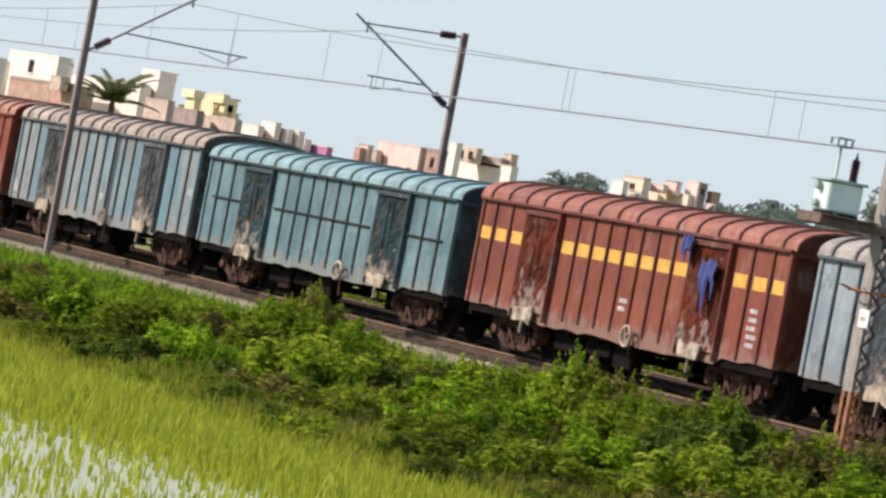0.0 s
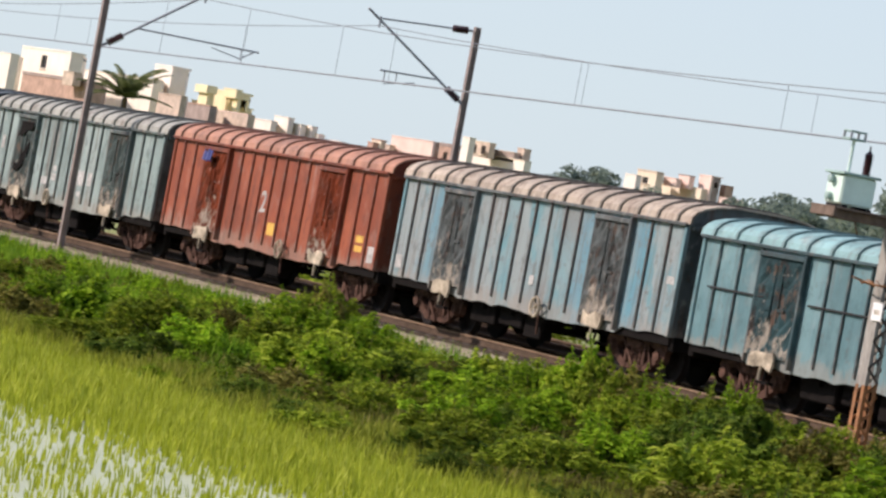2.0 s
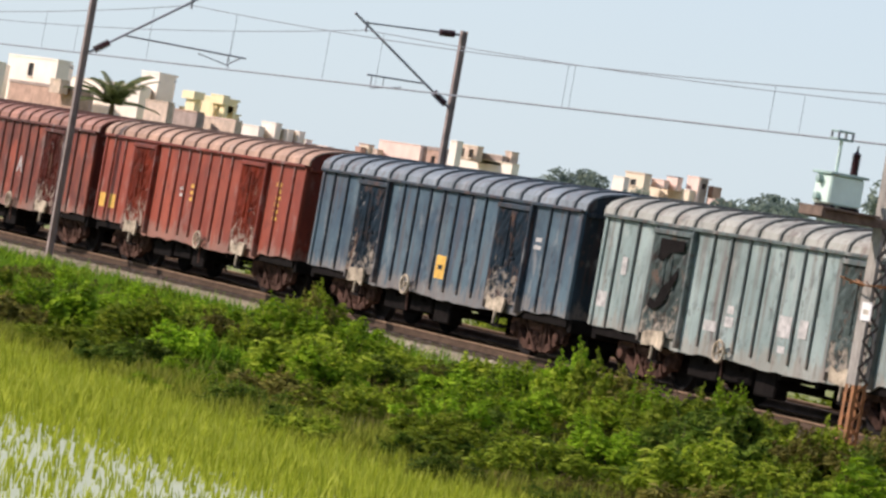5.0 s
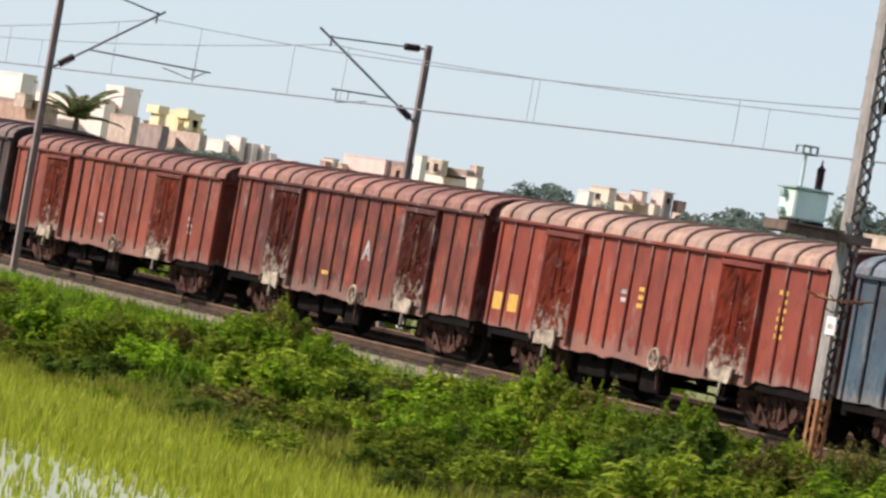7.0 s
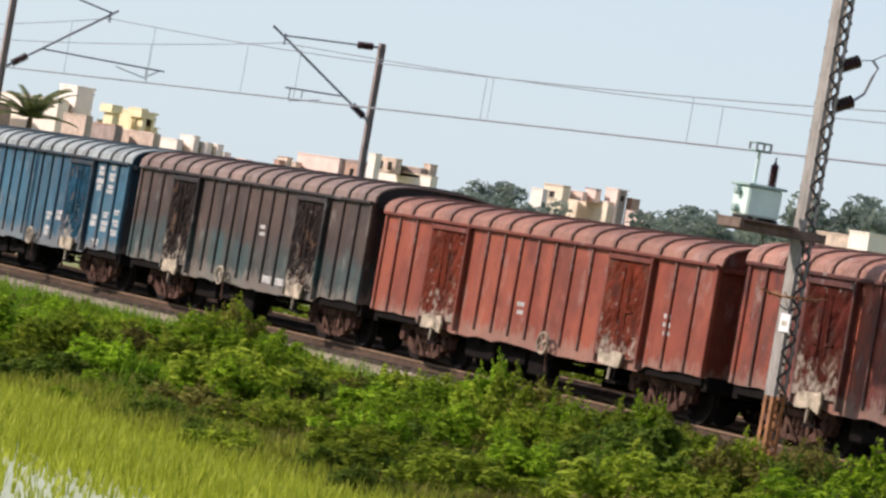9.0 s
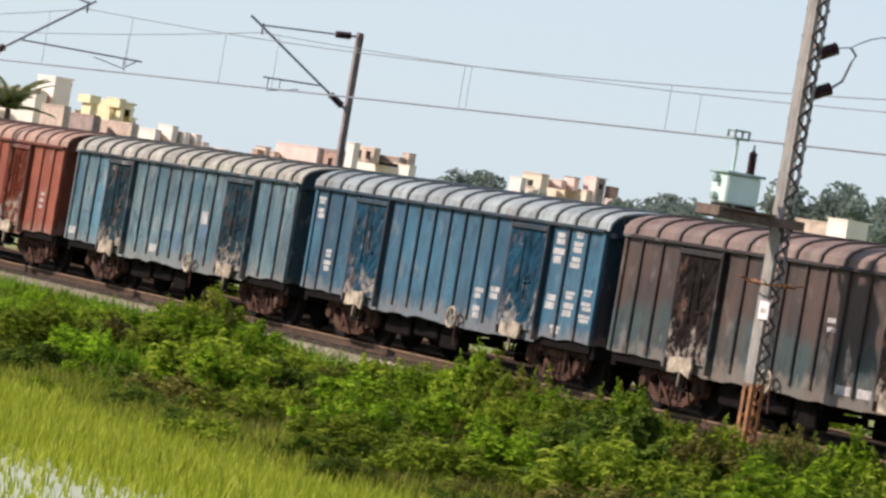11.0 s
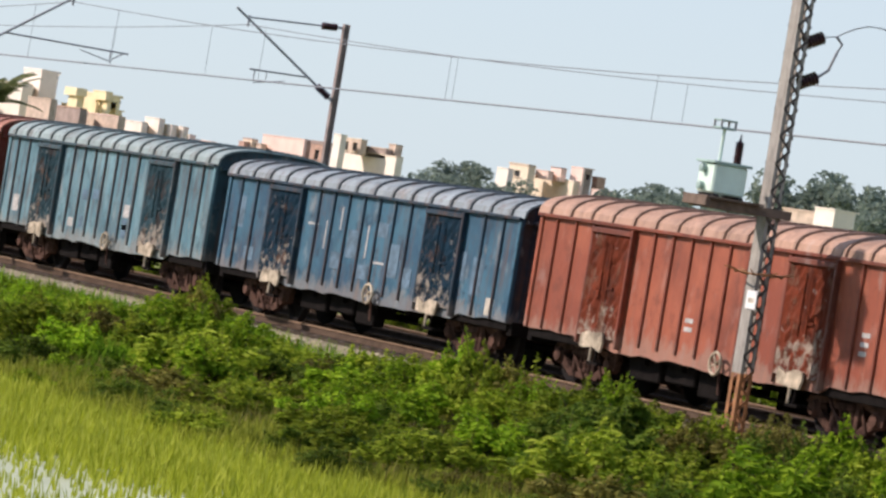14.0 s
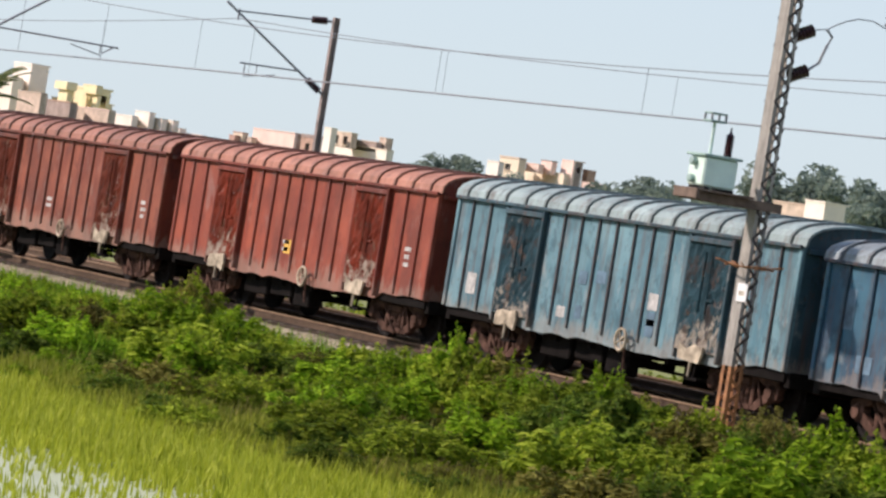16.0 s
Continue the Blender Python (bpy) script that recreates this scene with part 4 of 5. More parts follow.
def wires(y, low, hung, drops, name):
    """A contact wire and its catenary through (x, z) supports and sags, joined by droppers at the given x."""
    s = Shape()
    s.path([(x, y, low) for x in (-500, -300, -104, -64, 60)], 0.021, 6)
    s.path([(x, y, z) for x, z in hung], 0.011, 5)

    def height(x):
        for (a, za), (b, zb) in zip(hung[:-1], hung[1:]):
            if a <= x <= b:
                return za + (zb - za) * (x - a) / (b - a)
        return low

    w = tagged(new(name), "grey overhead contact and catenary wires", "overhead wire", "overhead wires")
    part("wire", s, WIRE_MAT, w)
    for x in drops:
        part("dropper", Shape().tube((x, y, low), (x, y, height(x)), 0.006, None, 4), WIRE_MAT, w)


def sag(a, za, b, zb, zm, n=16):
    """A hanging span between two supports, lowest near the middle."""
    return [(a + (b - a) * k / n, za + (zb - za) * k / n + (zm - (za + zb) / 2) * (1 - (2 * k / n - 1) ** 2)) for k in range(n)]


def marker_board(x, y):
    b = thing("marker_board", "small white trackside board on a short post", "sign", at=(x, y, ground_z(y)))
    z = -ground_z(y)
    part("post", Shape().tube((0, 0, -0.2), (0, 0, z + 0.3), 0.025, None, 8), LATTICE_MAT, b)
    part("board", Shape().slab(-0.13, 0.27, -0.045, -0.025, z - 0.02, z + 0.33, 0.004), WHITE_MAT, b, "white enamel board")


def lattice_mast():
    m = thing("lattice_mast", "tall grey lattice mast with orange foot and white plate", "lattice mast", at=(-63.9, -2.7, 0))
    h, hx = 0.125, 0.16
    z0, z1 = -0.9, 9.4
    for sx in (-1, 1):
        for sy in (-1, 1):
            s = Shape().slab(*sorted((sx * hx, sx * (hx - 0.012))), *sorted((sy * h, sy * (h - 0.06))), 0.9, z1, 0.002)
            s.slab(*sorted((sx * (hx - 0.012), sx * (hx - 0.10))), *sorted((sy * h, sy * (h - 0.012))), 0.9, z1, 0.002)
            part("leg", s, LATTICE_MAT, m)
            s = Shape().slab(*sorted((sx * hx, sx * (hx - 0.012))), *sorted((sy * h, sy * (h - 0.06))), z0, 0.9, 0.002)
            s.slab(*sorted((sx * (hx - 0.012), sx * (hx - 0.10))), *sorted((sy * h, sy * (h - 0.012))), z0, 0.9, 0.002)
            part("foot_leg", s, ORANGE_MAT, m, "orange painted foot of the leg")
    part("web_plate", Shape().slab(-hx + 0.1, hx - 0.1, -h - 0.004, -h + 0.008, 0.9, z1, 0.003), LATTICE_MAT, m)
    step = 0.24
    n = int((z1 - z0 - 0.4) / step)
    for k in range(n):
        z = z0 + 0.3 + k * step
        f = 1 if k % 2 else -1
        for x in (hx, -hx):
            part("lacing", Shape().box(x - 0.006, x + 0.006, -0.022, 0.022, -0.17, 0.17, pose(0, 0, z, f * 45, 0, 0)), LACING_MAT if z > 0.9 else ORANGE_MAT, m)
        part("lacing", Shape().box(-0.025, 0.025, h - 0.006, h + 0.006, -0.22, 0.22, pose(0, 0, z, 0, f * 55, 0)), LACING_MAT if z > 0.9 else ORANGE_MAT, m)
    part("number_plate", Shape().slab(-0.02, 0.32, -h - 0.03, -h - 0.01, 2.02, 2.34, 0.004), WHITE_MAT, m, "small white enamel plate")
    part("plate_bar", Shape().box(0.06, 0.24, -h - 0.034, -h - 0.031, 2.13, 2.21), CREAM_MAT, m)
    part("foundation", Shape().slab(-0.45, 0.45, -0.45, 0.45, -1.2, -0.75, 0.03), SLEEPER_MAT, m)
    verts, quads = [], []
    for k in range(16):
        a = k * math.pi / 8
        for i in range(5):
            b = i * math.tau / 5
            r = 0.42 + 0.018 * math.cos(b)
            verts.append((r * math.cos(a), r * math.sin(a), 2.64 + 0.02 * math.cos(4 * a) + 0.018 * math.sin(b)))
            quads.append((k * 5 + i, (k + 1) % 16 * 5 + i, (k + 1) % 16 * 5 + (i + 1) % 5, k * 5 + (i + 1) % 5))
    guard = part("climbing_guard", Shape().faces(verts, quads), ORANGE_MAT, m, "rusty anti-climbing ring")
    for k in range(8):
        a = k * math.pi / 4
        part("guard_spike", Shape().tube((0.2 * math.cos(a), 0.2 * math.sin(a), 2.6), (0.62 * math.cos(a), 0.62 * math.sin(a), 2.70), 0.013, None, 4), ORANGE_MAT, guard)
    # platform towards the field that carries the transformer
    pf = Shape()
    for x in (-0.24, 0.24):
        pf.slab(x - 0.04, x + 0.04, -1.45, 0.30, 3.62, 3.78, 0.01)
    pf.slab(-0.40, 0.40, -1.50, -1.42, 3.64, 3.80, 0.01)
    pf.slab(-0.42, 0.42, -1.5, -0.35, 3.782, 3.82, 0.005)
    part("platform", pf, PLATFORM_MAT, m, "steel platform bracket")
    for z in (5.98, 6.68):
        insulator(m, (0.05, h + 0.0, z), (0.10, h + 0.34, z + 0.17), 0.12)
    jm = Shape().path([(0.10, h + 0.34, 6.15), (0.12, h + 0.52, 6.30), (0.14, h + 0.62, 6.62), (0.14, h + 0.70, 6.78), (0.12, h + 0.58, 6.90)], 0.026)
    part("jumper", jm, TUBE_MAT, m, "looped grey jumper wire")
    jm = Shape().path([(0.10, h + 0.34, 6.85)] + [(0.12, h + 0.58 + 1.2 * u, 6.90 + 0.30 * math.sin(u * 2.4)) for u in (0, 0.15, 0.3, 0.5, 0.75, 1.0)], 0.012)
    part("jumper", jm, TUBE_MAT, m, "looped grey jumper wire")
    insulator(m, (0.1, 1.95, 7.12), (0.1, 1.95, 7.85), 0.08)
    part("hanger", Shape().tube((0.1, 1.95, 7.75), (0.1, 1.95, 9.2), 0.02).tube((0.1, 0.2, 9.2), (0.1, 2.2, 9.2), 0.04).tube((0.1, 1.95, 7.12), (0.9, 3.2, 6.3), 0.012), TUBE_MAT, m)


def transformer():
    t = thing("transformer", "small pale mint transformer on a mast platform", "transformer", at=(-63.9, -3.63, 3.82))
    part("tank", Shape().slab(-0.28, 0.28, -0.42, 0.24, 0.05, 0.56, 0.03), MINT_MAT, t)
    part("lid", Shape().slab(-0.33, 0.33, -0.47, 0.29, 0.56, 0.61, 0.012), MINT_DARK, t)
    for y in (-0.36, 0.12):
        part("base_channel", Shape().slab(-0.28, 0.28, y, y + 0.10, 0, 0.05, 0.005), DARK_MAT, t)
    b = part("bushing", Shape().lathe((0.05, 0.12, 0.61), (0, 0, 1), [(0, 0.06), (0.03, 0.08)] + [(0.06 + 0.04 * i + d, 0.085 if d else 0.055) for i in range(8) for d in (0, 0.02)] + [(0.40, 0.03), (0.44, 0.02)], 12), INSUL_MAT, t, "dark ribbed bushing")
    part("terminal", Shape().tube((0.05, 0.12, 1.04), (0.05, 0.12, 1.12), 0.018), TUBE_MAT, b)
    c = part("conservator", Shape().slab(-0.14, 0.14, -0.36, -0.04, 1.16, 1.20, 0.008).slab(-0.14, 0.14, -0.36, -0.04, 1.30, 1.33, 0.008), MINT_DARK, t)
    for x, y in ((-0.12, -0.34), (0.12, -0.34), (-0.12, -0.06), (0.12, -0.06)):
        part("conservator_post", Shape().tube((x, y, 1.2), (x, y, 1.3), 0.022, None, 6), TUBE_MAT, c)
    part("pipe", Shape().tube((0.0, -0.20, 0.61), (0.0, -0.20, 1.16), 0.03), MINT_MAT, t)
    for z in (0.16, 0.46):
        part("gauge", Shape().lathe((-0.05, -0.42, z), (0, -1, 0), [(0, 0.07), (0.09, 0.07), (0.10, 0.05)], 12), MINT_DARK, t)


# ---- buildings beyond the railway ----
def facade(w, h, holes, t=0.25):
    """A wall along x with openings (x0, x1, z0, z1) that go through it, as one connected mesh."""
    xs = sorted({0.0, w} | {c for o in holes for c in o[:2]})
    zs = sorted({0.0, h} | {c for o in holes for c in o[2:]})
    nx, nz = len(xs), len(zs)

    def solid(i, j):
        if not (0 <= i < nx - 1 and 0 <= j < nz - 1):
            return False
        x, z = (xs[i] + xs[i + 1]) / 2, (zs[j] + zs[j + 1]) / 2
        return not any(o[0] < x < o[1] and o[2] < z < o[3] for o in holes)

    v = [(x, y, z) for y in (0, t) for x in xs for z in zs]
    k, n, f = lambda i, j: i * nz + j, nx * nz, []
    for i in range(nx - 1):
        for j in range(nz - 1):
            if solid(i, j):
                c = [k(i, j), k(i + 1, j), k(i + 1, j + 1), k(i, j + 1)]
                f += [tuple(c), tuple(q + n for q in c[::-1])]
                for e, (di, dj) in enumerate(((0, -1), (1, 0), (0, 1), (-1, 0))):
                    if not solid(i + di, j + dj):
                        p, q = c[e], c[(e + 1) % 4]
                        f.append((q, p, p + n, q + n))
    return Shape().faces(v, f)


def house(x, y, w, d, top, mat, label, holes=(), base=-1.4, side_holes=(), side=None, trim=None, lip=0.10, category="house"):
    """A flat-roofed house or roof room: x, y of its near corner, w of lit front towards -x, d of side wall towards +y, then a slanting plot behind.
    holes, side_holes: openings (from the left end, to, below the top, to below the top) in the front and in the side wall."""
    h = top - base
    m = thing("house", label, category, "houses beyond the railway", (x - w, y, base))
    deep = min(7.0, w)
    plan = [(0, 0), (w, 0), (w, d), (w - 0.93 * deep, d + 0.39 * deep), (0, d + 0.39 * deep)]
    front = [(a, b, h - zb, h - za) for a, b, za, zb in holes]
    flank = [(a, b, h - zb, h - za) for a, b, za, zb in side_holes]
    if base < 0:
        step = h / 3
        front += [(u, u + 1.0, f * step + 1.0, f * step + 2.3) for f in range(2) for u in [1.0 + 2.6 * k for k in range(int((w - 1.2) / 2.6))]]
    part("wall", facade(w, h, front), mat, m)
    turn = facade(d, h, flank, min(0.25, w * 0.3))
    turn.v = [(w - q, p + 0.0, z) for p, q, z in turn.v]
    turn.v = [(px, max(py, 0.26) if d > 0.6 else py + 0.26, pz) for px, py, pz in turn.v]
    part("wall", turn, side or mat, m)
    for (ax, ay), (bx, by) in zip(plan[2:], plan[3:] + plan[:1]):
        ln = math.hypot(bx - ax, by - ay)
        if ln > 0.3:
            part("wall", Shape().box(0.02, ln - 0.02, 0, 0.2, 0, h, pose(ax, ay + (0.26 if d <= 0.6 else 0.0), 0, 0, 0, math.degrees(math.atan2(by - ay, bx - ax)))), mat, m)
    flat = Shape()
    inner = [(0.26, 0.26), (w - 0.26, 0.26), (w - 0.26, d + 0.22), (w - 0.93 * deep, d + 0.39 * deep), (0.26, d + 0.39 * deep)]
    flat.faces([(px, py, z) for z in (h - 0.4, h - 0.25) for px, py in inner], [(4, 3, 2, 1, 0), (5, 6, 7, 8, 9)] + [(i, (i + 1) % 5, 5 + (i + 1) % 5, 5 + i) for i in range(5)])
    part("roof", flat, CONCRETE, m)
    part("coping", Shape().box(-0.04, w + 0.04, -0.05, 0.29, h + 0.003, h + lip), trim or mat, m)
    part("coping", Shape().box(w - 0.29, w + 0.04, 0.30, max(d, 0.32) + 0.26, h + 0.003, h + lip), trim or mat, m)
    for a, b, za, zb in front:
        if b - a < 0.7:
            continue
        g = part("window", Shape().box(a, b, 0.17, 0.20, za, zb), PANE, m)
        wide, tall = b - a, zb - za
        bars = facade(wide, tall, [(0.06, wide / 2 - 0.03, 0.06, tall - 0.06), (wide / 2 + 0.03, wide - 0.06, 0.06, tall - 0.06)], 0.10)
        bars.v = [(px + a, py + 0.10, pz + za) for px, py, pz in bars.v]
        part("window_frame", bars, TRIM_MAT, g)
        part("sill", Shape().box(a - 0.1, b + 0.1, -0.12, 0.1, za - 0.10, za - 0.003), trim or mat, m)
    return m


CONCRETE = plain("grey concrete", (0.34, 0.32, 0.30, 1), 0.9, 0, 0.25, 1.0)
WHITE_WALL = plain("whitewashed plaster", (0.86, 0.77, 0.65, 1), 0.9, 0, 0.12, 0.6)
CREAM_WALL = plain("cream plaster", (0.76, 0.64, 0.48, 1), 0.9, 0, 0.15, 0.6)
PINK_WALL = plain("pinkish plaster", (0.80, 0.60, 0.50, 1), 0.9, 0, 0.15, 0.6)
YELLOW_WALL = plain("yellow plaster", (0.84, 0.72, 0.44, 1), 0.9, 0, 0.15, 0.6)
TAN_WALL = plain("tan render", (0.60, 0.47, 0.36, 1), 0.95, 0, 0.3, 1.2)
BRICK_WALL = plain("bare brickwork", (0.48, 0.31, 0.23, 1), 0.95, 0, 0.3, 1.5)
PURPLE_WALL = plain("magenta plaster", (0.50, 0.20, 0.36, 1), 0.9, 0, 0.15, 0.6)
GREY_WALL = plain("unpainted render", (0.36, 0.28, 0.24, 1), 0.95, 0, 0.3, 1.0)
TRIM_MAT = plain("brown window frame", (0.12, 0.09, 0.07, 1), 0.7, 0, 0.2, 3.0)
PANE, _nt, _b = material("dark window glass", 0.1)
_b.inputs["Base Color"].default_value = (0.03, 0.035, 0.04, 1)


def build_houses():
    # the white house behind the palm, its roof rooms and tower
    house(-350.6, 92.1, 52.0, 0.6, 9.23, WHITE_WALL, "white plastered house with a long parapet", trim=CREAM_WALL)
    house(-352.2, 84.8, 13.0, 1.1, 10.13, WHITE_WALL, "white upper storey with a narrow doorway", holes=[(5.5, 7.0, 0.45, 1.6)], lip=0.16)
    house(-353.9, 80.0, 5.9, 0.5, 9.1, WHITE_WALL, "white end house over the parapet")
    house(-314.8, 73.6, 16.6, 0.9, 7.30, BRICK_WALL, "unplastered brick house with a brown coping", trim=GREY_WALL, lip=0.25)
    house(-316.6, 72.6, 2.4, 0.4, 7.9, TAN_WALL, "small brick stair head on the flat roof", base=6.9, category="roof room")
    house(-354.7, 95.2, 4.4, 1.5, 10.65, WHITE_WALL, "tall white stair tower over a roof", category="stair tower", lip=0.2)
    house(-321.7, 83.7, 5.1, 0.2, 7.77, TAN_WALL, "tan rendered wall house behind the palm")
    house(-325.5, 87.8, 6.4, 0.3, 7.5, GREY_WALL, "rough brown rendered house", trim=BRICK_WALL)
    house(-326.2, 91.5, 8.4, 0.3, 7.4, TAN_WALL, "pinkish tan house below the yellow rooms", trim=PINK_WALL)
    # yellow house with its open roof veranda
    house(-346.0, 98.4, 11.0, 1.3, 8.2, YELLOW_WALL, "yellow house under a pillared roof veranda")
    head = house(-346.1, 95.5, 2.1, 0.3, 9.5, YELLOW_WALL, "yellow stair tower with a wide cap", category="stair tower")
    part("cap", Shape().box(-0.4, 2.4, -0.3, 0.7, 10.3, 10.98), YELLOW_WALL, head)
    house(-345.1, 97.9, 6.7, 1.1, 9.28, YELLOW_WALL, "yellow veranda room with dark openings", holes=[(0.35, 1.25, 0.35, 1.6), (5.0, 5.6, 0.5, 1.6)], side_holes=[(0.35, 0.9, 0.4, 1.4)], base=7.9, category="roof room", lip=0.22)
    house(-344.9, 97.6, 3.0, 0.3, 9.6, YELLOW_WALL, "raised yellow parapet of the veranda", base=8.9, category="roof room")
    # low white row
    house(-358.9, 111.8, 16.8, 0.4, 7.36, WHITE_WALL, "low white house with a ragged parapet")
    house(-360.6, 109.4, 3.4, 0.3, 8.35, WHITE_WALL, "small white upper house of the low row")
    house(-359.9, 110.4, 2.2, 0.3, 7.95, WHITE_WALL, "white upper house of the low row")
    house(-359.4, 111.3, 2.2, 0.3, 7.95, WHITE_WALL, "white narrow house of the low row")
    house(-359.2, 107.2, 4.4, 0.3, 7.75, WHITE_WALL, "white parapet house of the low row")
    house(-356.2, 112.9, 4.9, 0.3, 7.02, PURPLE_WALL, "magenta painted house beside the white one", trim=PINK_WALL)
    house(-358.7, 117.2, 1.2, 0.3, 7.56, BRICK_WALL, "narrow brick house end")
    house(-358.4, 117.8, 2.1, 0.3, 7.91, CREAM_WALL, "narrow cream house with a flat roof", trim=BRICK_WALL)
    house(-357.2, 118.2, 1.7, 0.3, 7.60, TAN_WALL, "narrow tan house with a flat roof")
    house(-350.1, 119.2, 9.2, 0.4, 8.54, PINK_WALL, "pinkish plastered house with a plain front", side=BRICK_WALL)
    house(-344.8, 118.9, 3.2, 0.3, 8.33, BRICK_WALL, "bare brick house with a gap", holes=[(1.0, 1.9, 0.5, 1.4)], trim=GREY_WALL, lip=0.3)
    # white house with the cluttered terrace
    house(-327.7, 117.6, 12.0, 0.4, 8.04, WHITE_WALL, "white house with a cluttered roof terrace", trim=CREAM_WALL)
    house(-330.7, 113.6, 1.4, 0.3, 9.13, WHITE_WALL, "white end house of the terrace")
    house(-330.8, 115.6, 3.8, 0.3, 9.02, TAN_WALL, "tan terrace room with two openings", holes=[(0.4, 1.3, 0.25, 1.0), (2.2, 3.1, 0.25, 1.0)], base=7.8, trim=CREAM_WALL, category="roof room")
    house(-329.9, 117.6, 4.3, 0.3, 8.58, GREY_WALL, "brown shed on the roof terrace", base=7.8, trim=TAN_WALL, category="roof room")
    house(-329.6, 118.3, 1.3, 0.4, 9.06, TAN_WALL, "tan water tank room on the terrace", base=7.8, category="roof room")
    # apartments
    house(-355.4, 142.6, 2.3, 0.3, 9.19, WHITE_WALL, "white house at the edge of the trees")
    house(-361.4, 152.8, 13.4, 0.4, 9.23, CREAM_WALL, "cream apartment house with roof rooms", trim=WHITE_WALL)
    house(-364.3, 149.3, 4.0, 0.5, 9.95, CREAM_WALL, "cream upper house with a flat cap", holes=[(1.2, 2.4, 0.5, 1.1)], trim=TAN_WALL, lip=0.2)
    house(-363.4, 151.0, 2.6, 0.3, 9.75, PINK_WALL, "pinkish parapet block of the apartments", base=9.0, category="roof room")
    house(-362.9, 152.1, 2.2, 0.3, 10.25, PINK_WALL, "small pinkish roof room of the apartments", base=9.0, trim=GREY_WALL, category="roof room")
    # Side wall browner than the front: its shade is put into the colour.
    house(-361.0, 153.4, 2.4, 1.0, 10.58, PINK_WALL, "pinkish stair tower of the apartments", side=GREY_WALL, side_holes=[(0.4, 0.8, 0.5, 1.0)], base=-1.3, category="stair tower")
    house(-361.2, 155.2, 1.1, 0.6, 9.95, BRICK_WALL, "bare brick parapet room of the apartments", category="roof room")
    house(-346.5, 148.8, 3.7, 0.3, 8.56, PINK_WALL, "low pinkish house among the trees")
    house(-223.0, 96.7, 2.3, 1.5, 7.6, WHITE_WALL, "small white house in front of the trees")
    house(-225.4, 96.9, 4.0, 0.9, 7.3, TAN_WALL, "tan annexe in front of the trees")


# ---- trees, palm, shrubs and crops ----
def leaf_quads(s, pts, size, rnd):
    for p in pts:
        q = Euler((rnd.uniform(-1.1, 1.1), rnd.uniform(-1.1, 1.1), rnd.uniform(0, 6.3))).to_matrix()
        a = size * rnd.uniform(0.6, 1.3)
        b = a * rnd.uniform(0.35, 0.6)
        s.faces([p + q @ Vector(c) for c in ((-a, 0, 0), (0, -b, a * 0.15), (a, 0, -a * 0.2), (0, b, a * 0.15))], [(0, 1, 2, 3)])


def blob_points(rnd, centre, r, n, flat=0.8):
    out = []
    while len(out) < n:
        p = Vector((rnd.uniform(-1, 1), rnd.uniform(-1, 1), rnd.uniform(-1, 1)))
        if 0.35 < p.length < 1:
            out.append(centre + Vector((p.x * r, p.y * r, p.z * r * flat)))
    return out


def tree(seed, height, spread, mat):
    rnd = random.Random(seed)
    t = thing("tree", "dense dark green broadleaf tree", "tree", "trees beyond the railway")
    wood, leaves = Shape(), Shape()
    wood.tube((0, 0, -0.3), (0.1, 0.1, height * 0.45), 0.28, 0.18, 8)
    for _ in range(18):
        a, r = rnd.uniform(0, 6.3), spread * rnd.uniform(0.2, 0.9)
        c = Vector((r * math.cos(a), r * math.sin(a), height * rnd.uniform(0.5, 0.9)))
        wood.tube((0.1, 0.1, height * rnd.uniform(0.25, 0.45)), c, 0.09, 0.03, 5)
        leaf_quads(leaves, blob_points(rnd, c, spread * rnd.uniform(0.28, 0.45), 130), 0.26, rnd)
    part("trunk", wood, STEM_MAT, t)
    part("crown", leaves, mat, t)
    return t


def palm(at, crown):
    rnd = random.Random(4)
    p = thing("palm_tree", "feathery date palm with a broad crown", "palm tree", at=at)
    s = Shape()
    for k in range(8):
        s.tube((0, 0, crown * k / 8), (0, 0, crown * (k + 1) / 8), 0.22, 0.18, 9)
    part("trunk", s, STEM_MAT, p)
    for k in range(34):
        a, rise = k * 2.4, rnd.uniform(0.25, 1.4)
        fr = Shape()
        ln = rnd.uniform(2.6, 3.5)
        prev = None
        for i in range(15):
            u = i / 14
            pt = Vector((math.cos(a) * ln * u * math.cos(rise * (1 - 0.4 * u)), math.sin(a) * ln * u * math.cos(rise * (1 - 0.4 * u)), crown + ln * u * math.sin(rise) - 0.9 * u * u))
            if prev:
                fr.tube(prev, pt, 0.025, 0.02, 4)
                side = (pt - prev).cross(Vector((0, 0, 1))).normalized()
                for sg in (-1, 1):
                    tip = pt + side * sg * 0.5 * (1.1 - u * 0.7) + (pt - prev) * 1.2 - Vector((0, 0, 0.12))
                    fr.faces([pt - (pt - prev) * 0.5, pt + (pt - prev) * 0.5, tip + (pt - prev) * 0.3, tip - (pt - prev) * 0.2], [(0, 1, 2, 3)])
            prev = pt
        part("frond", fr, LEAF_PALM, p)


